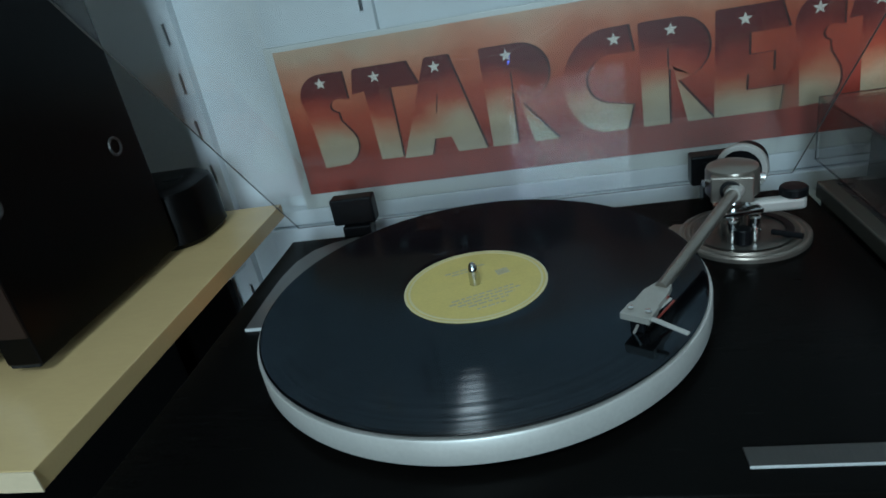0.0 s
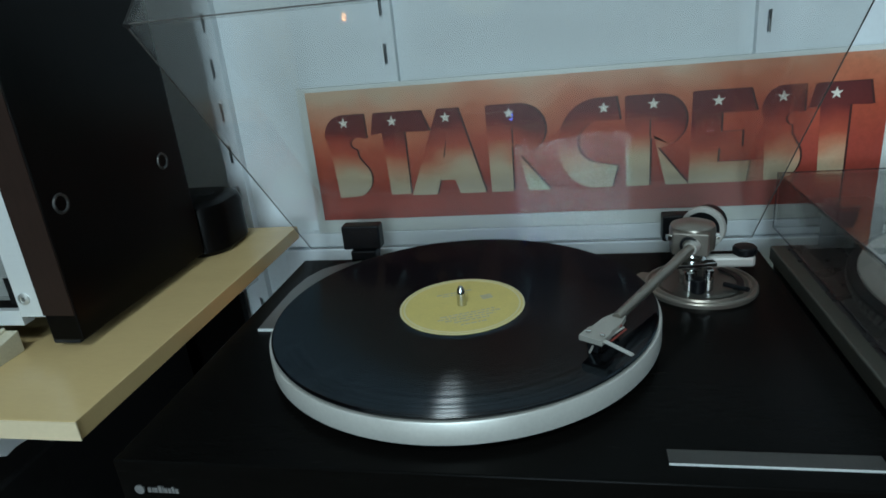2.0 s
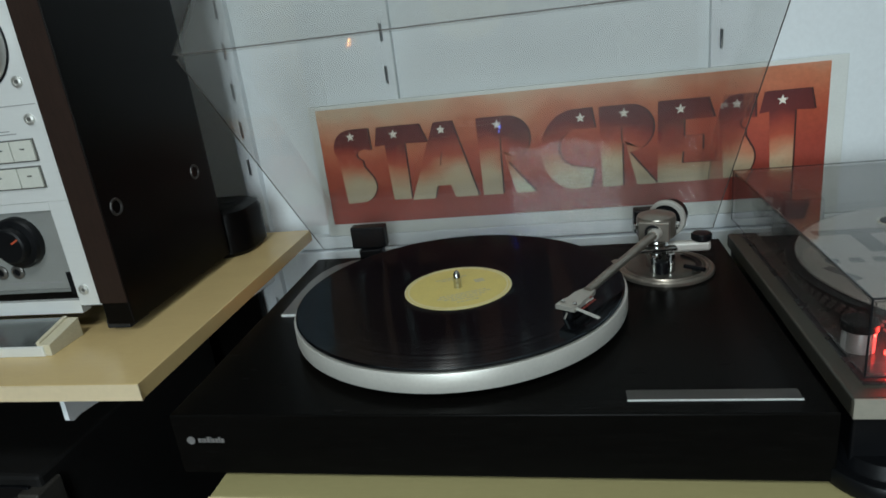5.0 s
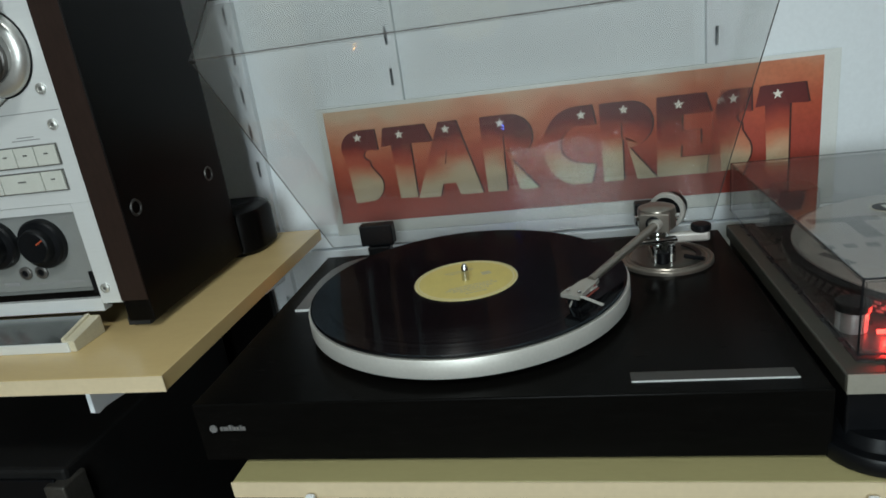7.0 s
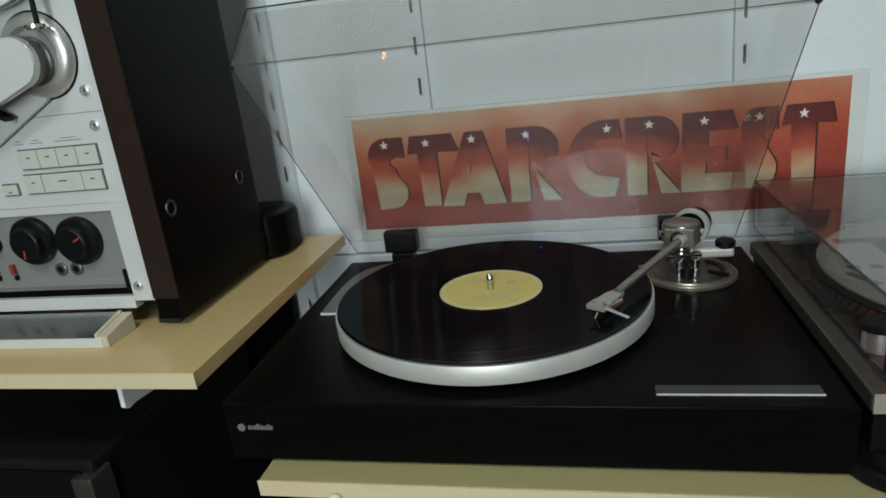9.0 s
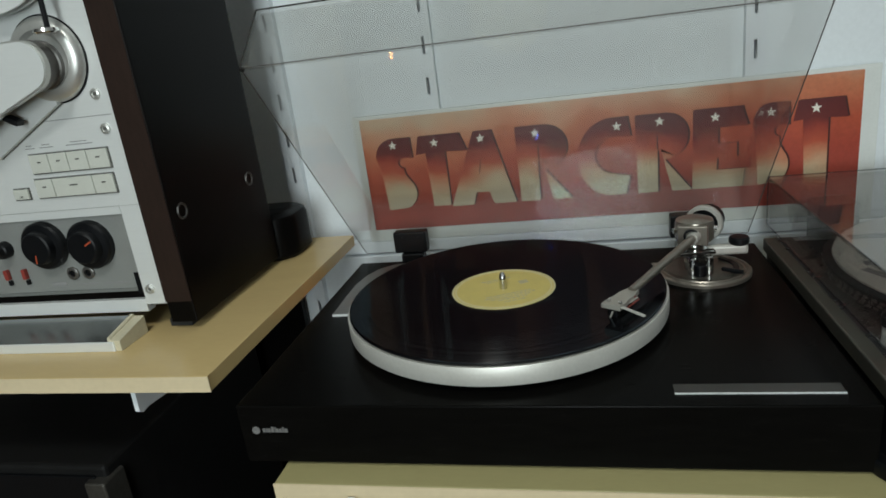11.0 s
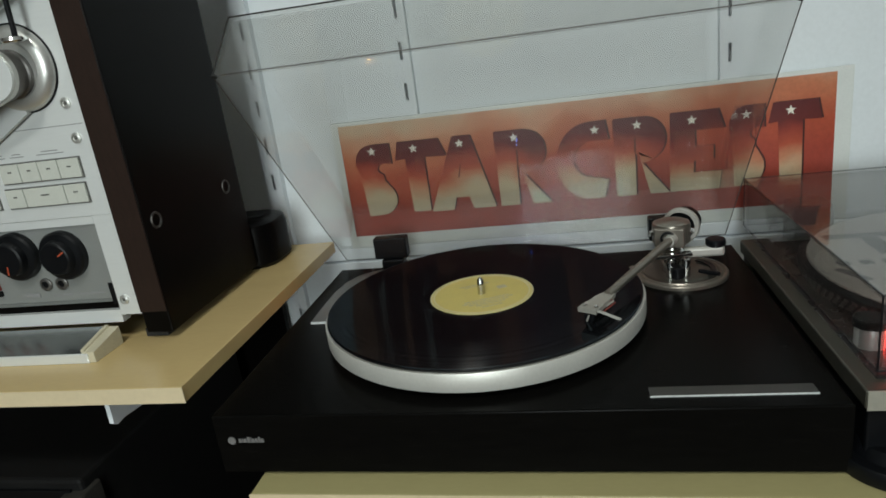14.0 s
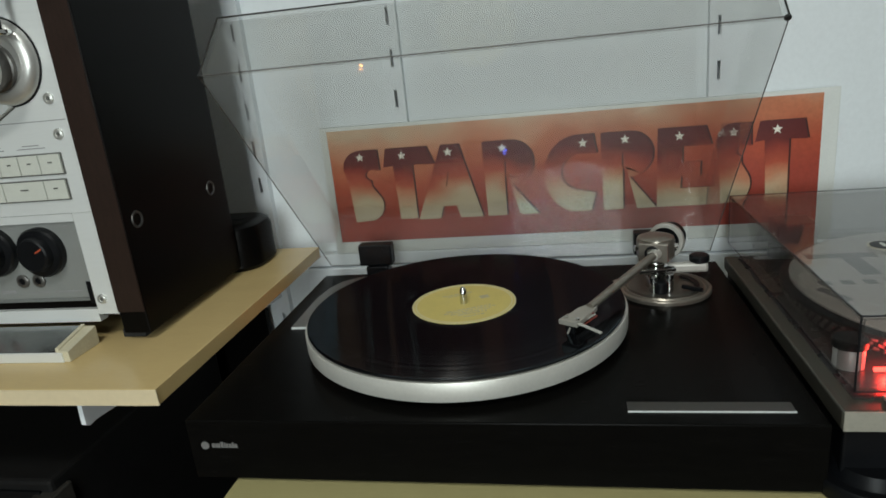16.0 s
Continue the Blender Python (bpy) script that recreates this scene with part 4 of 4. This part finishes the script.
    for k, x in enumerate((-0.463, -0.484, -0.505)):
        sw = part("slide_switch", turned(box(-0.0020, 0.0020, -0.0050, 0.0055, 0, 0.005, 0.0008), pose(x, FY + 0.001, 1.0905, 90, 0, 0)), M_RED, low, "red switch lever")
        part("switch_tip", turned(box(-0.0014, 0.0014, -0.011, -0.006, 0, 0.004, 0.0006), pose(x + 0.001, FY + 0.001, 1.0905, 90, 0, 0)), M_BLACK, sw)
    ink = bmesh.new()
    for x, w in ((-0.437, 0.017), (-0.405, 0.022), (-0.378, 0.030)):
        box(x, x + w, FY + 0.0006, FY + 0.0009, 1.0760, 1.0775 + (0.0022 if w < 0.02 else 0), bm=ink)
    for x in (-0.352, -0.410, -0.455):
        box(x, x + 0.007, FY + 0.0006, FY + 0.0009, 1.1390, 1.1402, bm=ink)
    tagged(part("panel_print", ink, M_INK, low, "small unreadable print"), kind="stuff")

    def keys(z0, z1, cells, name="key"):
        frame_bm = box(cells[0][0] - 0.0012, cells[-1][1] + 0.0012, FY - 0.0016, FY - 0.0009, z0 - 0.0012, z1 + 0.0012)
        fr = part("key_frame", frame_bm, M_DARKLINE, face)
        for a, b in cells:
            k = part(name, box(a, b, FY - 0.0038, FY - 0.0017, z0, z1, 0.0006), M_KEY, fr, "pale piano key")
            w = b - a
            part("key_mark", box(a + w * 0.42, a + w * 0.62, FY - 0.0042, FY - 0.0039, z1 - 0.0075, z1 - 0.0062), M_DARKLINE, k)

    keys(1.1885, 1.2055, [(-0.4145, -0.3945), (-0.3937, -0.3742), (-0.3734, -0.3535), (-0.3527, -0.3315)])
    keys(1.1655, 1.1825, [(-0.4165, -0.3975), (-0.3967, -0.3545), (-0.3537, -0.3325)])
    keys(1.1655, 1.1750, [(-0.4430, -0.4270)])
    mark = bmesh.new()
    for x, w in ((-0.417, 0.010), (-0.401, 0.014), (-0.373, 0.028), (-0.450, 0.018)):
        box(x, x + w, FY - 0.0014, FY - 0.0009, 1.2110, 1.2117, bm=mark)
        box(x + w * 0.2, x + w * 0.8, FY - 0.0014, FY - 0.0009, 1.2135, 1.2142, bm=mark)
    part("face_print", mark, M_INK, face, "small unreadable print")
    for x, z in ((-0.3280, 1.2525), (-0.3275, 1.2222), (-0.3280, 1.0690)):
        sc = part("face_screw", turned(lathe([(0.0048, 0), (0.0046, 0.0016), (0.0030, 0.0022), (0.0028, 0.0012), (0, 0.0012)], n=24), pose(x, FY - 0.001, z, 90, 0, 0)), M_SILVER, face, "silver hex screw", smooth=True)
        part("screw_socket", turned(drum(0.0019, 0.0012, 0.0016, n=6, bev=0.0001), pose(x, FY - 0.001, z, 90, 0, 0)), M_DARKLINE, sc)
    # Tape guide dish, head cover, tension arm.
    at = pose(-0.3635, FY - 0.001, 1.2850, 90, 0, 0)
    g = part("guide_disc", turned(lathe([(0.0360, 0), (0.0360, 0.002), (0.0345, 0.0055), (0.0300, 0.0085), (0.0250, 0.0090), (0.0215, 0.0060), (0, 0.0060)], n=72), at), M_SILVER, face, "polished dish round the tape guide", smooth=True)
    part("disc_seam", turned(lathe([(0.0360, 0), (0.0374, 0), (0.0374, 0.0010), (0.0360, 0.0010)], n=72), at), M_BLACK, g)
    part("guide_wheel", turned(lathe([(0.0205, 0.006), (0.0205, 0.010), (0.0190, 0.011), (0.0190, 0.017), (0.0212, 0.018), (0.0212, 0.0235), (0, 0.0235)], n=56), pose(-0.3655, FY - 0.001, 1.2810, 90, 0, 0)), M_TRIM, face, "chrome tape guide wheel", smooth=True)

    def cover_outline(grow):
        return [*arc(-0.3655, 1.2810, 0.0205 + grow, 0.0205 + grow, 90, -62, 20), (-0.401, 1.2455 - grow), (-0.470, 1.2130 - grow), (-0.520, 1.2130 - grow), (-0.520, 1.3015 + grow)]

    cover = part("head_cover", slab(cover_outline(0.0008), FY - 0.0290, FY - 0.0245), M_SILVER, face, "rounded aluminium head cover")
    part("cover_face", slab(cover_outline(-0.0007), FY - 0.0302, FY - 0.0291), M_PANEL, cover, "satin aluminium face")
    part("cover_wall", slab([(x - 0.003, z + 0.001) for x, z in cover_outline(-0.003)], FY - 0.0244, FY - 0.0115), M_BLACK, cover)
    sub = part("head_base", slab([(-0.3640, 1.2478), (-0.3720, 1.2620), (-0.4600, 1.2300), (-0.4700, 1.2050), (-0.4440, 1.2050)], FY - 0.0065, FY - 0.0011), M_PANEL, face, "flat aluminium head base")
    part("base_seam", slab([(-0.3630, 1.2472), (-0.3638, 1.2482), (-0.4440, 1.2055), (-0.4440, 1.2040)], FY - 0.0022, FY - 0.0011), M_DARKLINE, sub)
    part("cover_clip", turned(box(-0.010, 0.004, -0.0025, 0.0025, 0, 0.010, 0.001), pose(-0.4010, FY - 0.012, 1.2375, 90, 28, 0)), M_BLACK, face, "black clip under the head cover")
    part("tension_arm", rod((-0.3382, FY - 0.022, 1.3085), (-0.3340, FY - 0.022, 1.400), 0.0022, 14), M_BLACK, face, "black tension arm")
    part("tension_roller", lathe([(0.0, 1.3045), (0.0095, 1.3045), (0.0105, 1.3058), (0.0095, 1.3085), (0.0, 1.3090)], (-0.3420, FY - 0.020, 0), 28), M_CHROME, face, "chrome tape roller", smooth=True)
    return t


tape_deck()


def tape_reel():
    t = thing("tape_reel", "silver metal tape reel mounted on the tape deck face", "tape reel", at=(-0.392, FY, 1.413))
    m = pose(0, 0, 0, 90, 0, 0)
    part("hub", turned(drum(0.030, 0.0012, 0.0165, n=40), m), M_SILVER, t)
    part("flange", turned(drum(0.089, 0.0165, 0.0180, n=96, bev=0.0005), m), M_PANEL, t, "round aluminium flange")
    part("flange", turned(drum(0.089, 0.0080, 0.0095, n=96, bev=0.0005), m), M_PANEL, t, "round aluminium flange")
    return t


tape_reel()


def tray():
    t = thing("metal_tray", "shallow aluminium tray with a cream end strip under the deck", "tray")

    def wedge(x0, x1, y0, y1, lift0, lift1):
        """A strip whose top rises from the front edge to the back."""
        bm = bmesh.new()
        rows = [[bm.verts.new((x, y, z)) for y, z in ((y0, 1.026), (y1, 1.026), (y1, lift1), (y0, lift0))] for x in (x0, x1)]
        bm.faces.new(rows[0])
        bm.faces.new(rows[1][::-1])
        for k in range(4):
            bm.faces.new((rows[0][k], rows[1][k], rows[1][(k + 1) % 4], rows[0][(k + 1) % 4]))
        bmesh.ops.bevel(bm, geom=list(bm.edges), offset=0.0006, segments=2, affect="EDGES", profile=0.5)
        return bm

    part("tray_base", wedge(-0.760, -0.3540, -0.1150, FY - 0.0052, 1.0325, 1.0445), M_TRAY, t, "tarnished shiny base")
    part("front_lip", box(-0.760, -0.3455, -0.1175, -0.1152, 1.026, 1.0355, 0.0008), M_PANEL, t)
    part("end_strip", wedge(-0.3523, -0.3395, -0.1160, FY - 0.0052, 1.0365, 1.0440), M_CREAM, t, "aged cream plastic end strip")
    part("end_ridge", wedge(-0.3538, -0.3500, -0.1145, FY - 0.0056, 1.0385, 1.0462), M_CREAM, t)
    return t


tray()


def black_case():
    """The rounded black object behind the deck."""
    t = thing("round_black_case", "low round-shouldered black plastic case on the shelf", "case")
    r = 0.030
    plan = []
    for cx, cy, a0 in ((-0.2985, 0.1690, 0), (-0.3500, 0.1690, 90), (-0.3500, 0.1420, 180), (-0.2985, 0.1420, 270)):
        plan += arc(cx, cy, r, r, a0, a0 + 90, 10)
    bm = bmesh.new()
    mx, my = -0.322, 0.1555
    rows = []
    for inset, z in ((0.004, 1.026), (0.0, 1.031), (0.0, 1.073), (0.002, 1.079), (0.007, 1.0825), (0.014, 1.0835)):
        k = 1 - inset / 0.045
        rows.append([bm.verts.new((mx + (x - mx) * k, my + (y - my) * k, z)) for x, y in plan])
    for lo, hi in zip(rows, rows[1:]):
        for k in range(len(plan)):
            bm.faces.new((lo[k], lo[(k + 1) % len(plan)], hi[(k + 1) % len(plan)], hi[k]))
    bm.faces.new(rows[-1])
    bm.faces.new(rows[0][::-1])
    bmesh.ops.remove_doubles(bm, verts=bm.verts, dist=1e-6)
    part("shell", bm, M_SIDE, t, smooth=True)
    part("cap", lathe([(0.0, 1.0836), (0.010, 1.0836), (0.0105, 1.0841), (0.0095, 1.0846), (0.0, 1.0846)], (-0.300, 0.158, 0), 40), M_BLACK, t)
    return t


black_case()


# ---- below the shelf ----
def flight_case():
    t = thing("equipment_case", "black leatherette equipment case with worn steel corners", "case")
    zt, x1, y0 = 0.90, -0.399, -0.118
    part("body", box(-0.95, x1, y0, 0.20, 0.42, zt, 0.004), M_LEATHER, t)
    part("front_frame", box(-0.94, x1 - 0.012, y0 - 0.004, y0 - 0.0002, 0.43, zt - 0.010, 0.001), M_BLACK, t)
    part("corner_cap", box(x1 - 0.019, x1 + 0.0045, y0 - 0.0115, y0 + 0.02, zt - 0.060, zt - 0.0125, 0.002), M_CORNER, t, "worn steel corner cap")
    return t


flight_case()


def dark_backing():
    t = thing("added_dark_board", "black sheet added for the darkness against the wall", "board")
    # Added black sheet stands in for the darkness beside the upright.
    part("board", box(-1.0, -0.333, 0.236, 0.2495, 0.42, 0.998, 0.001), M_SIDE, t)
    # The dark below the lower shelf, put in as a second sheet.
    part("under_shelf_dark", box(-0.3325, 1.05, 0.236, 0.2495, 0.42, 0.84, 0.001), M_SIDE, t)
    return t


dark_backing()


def stand_board():
    """A plain low board carries the case."""
    t = thing("low_board", "dark board carrying the equipment case", "board")
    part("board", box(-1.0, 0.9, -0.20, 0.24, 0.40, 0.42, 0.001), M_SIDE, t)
    for x in (-0.95, 0.85):
        part("leg", box(x - 0.02, x + 0.02, -0.18, 0.22, 0, 0.40, 0.001), M_SIDE, t)
    return t


stand_board()


def ceiling_light():
    t = thing("ceiling_light", "square white ceiling panel light", "ceiling light", at=(*LAMP, CEIL))
    part("frame", box(-0.18, 0.18, -0.18, 0.18, -0.02, 0, 0.002), M_UPRIGHT, t)
    part("diffuser", box(-0.16, 0.16, -0.16, 0.16, -0.024, -0.0205), M_LAMP, t, "lit white diffuser")
    return t


ceiling_light()
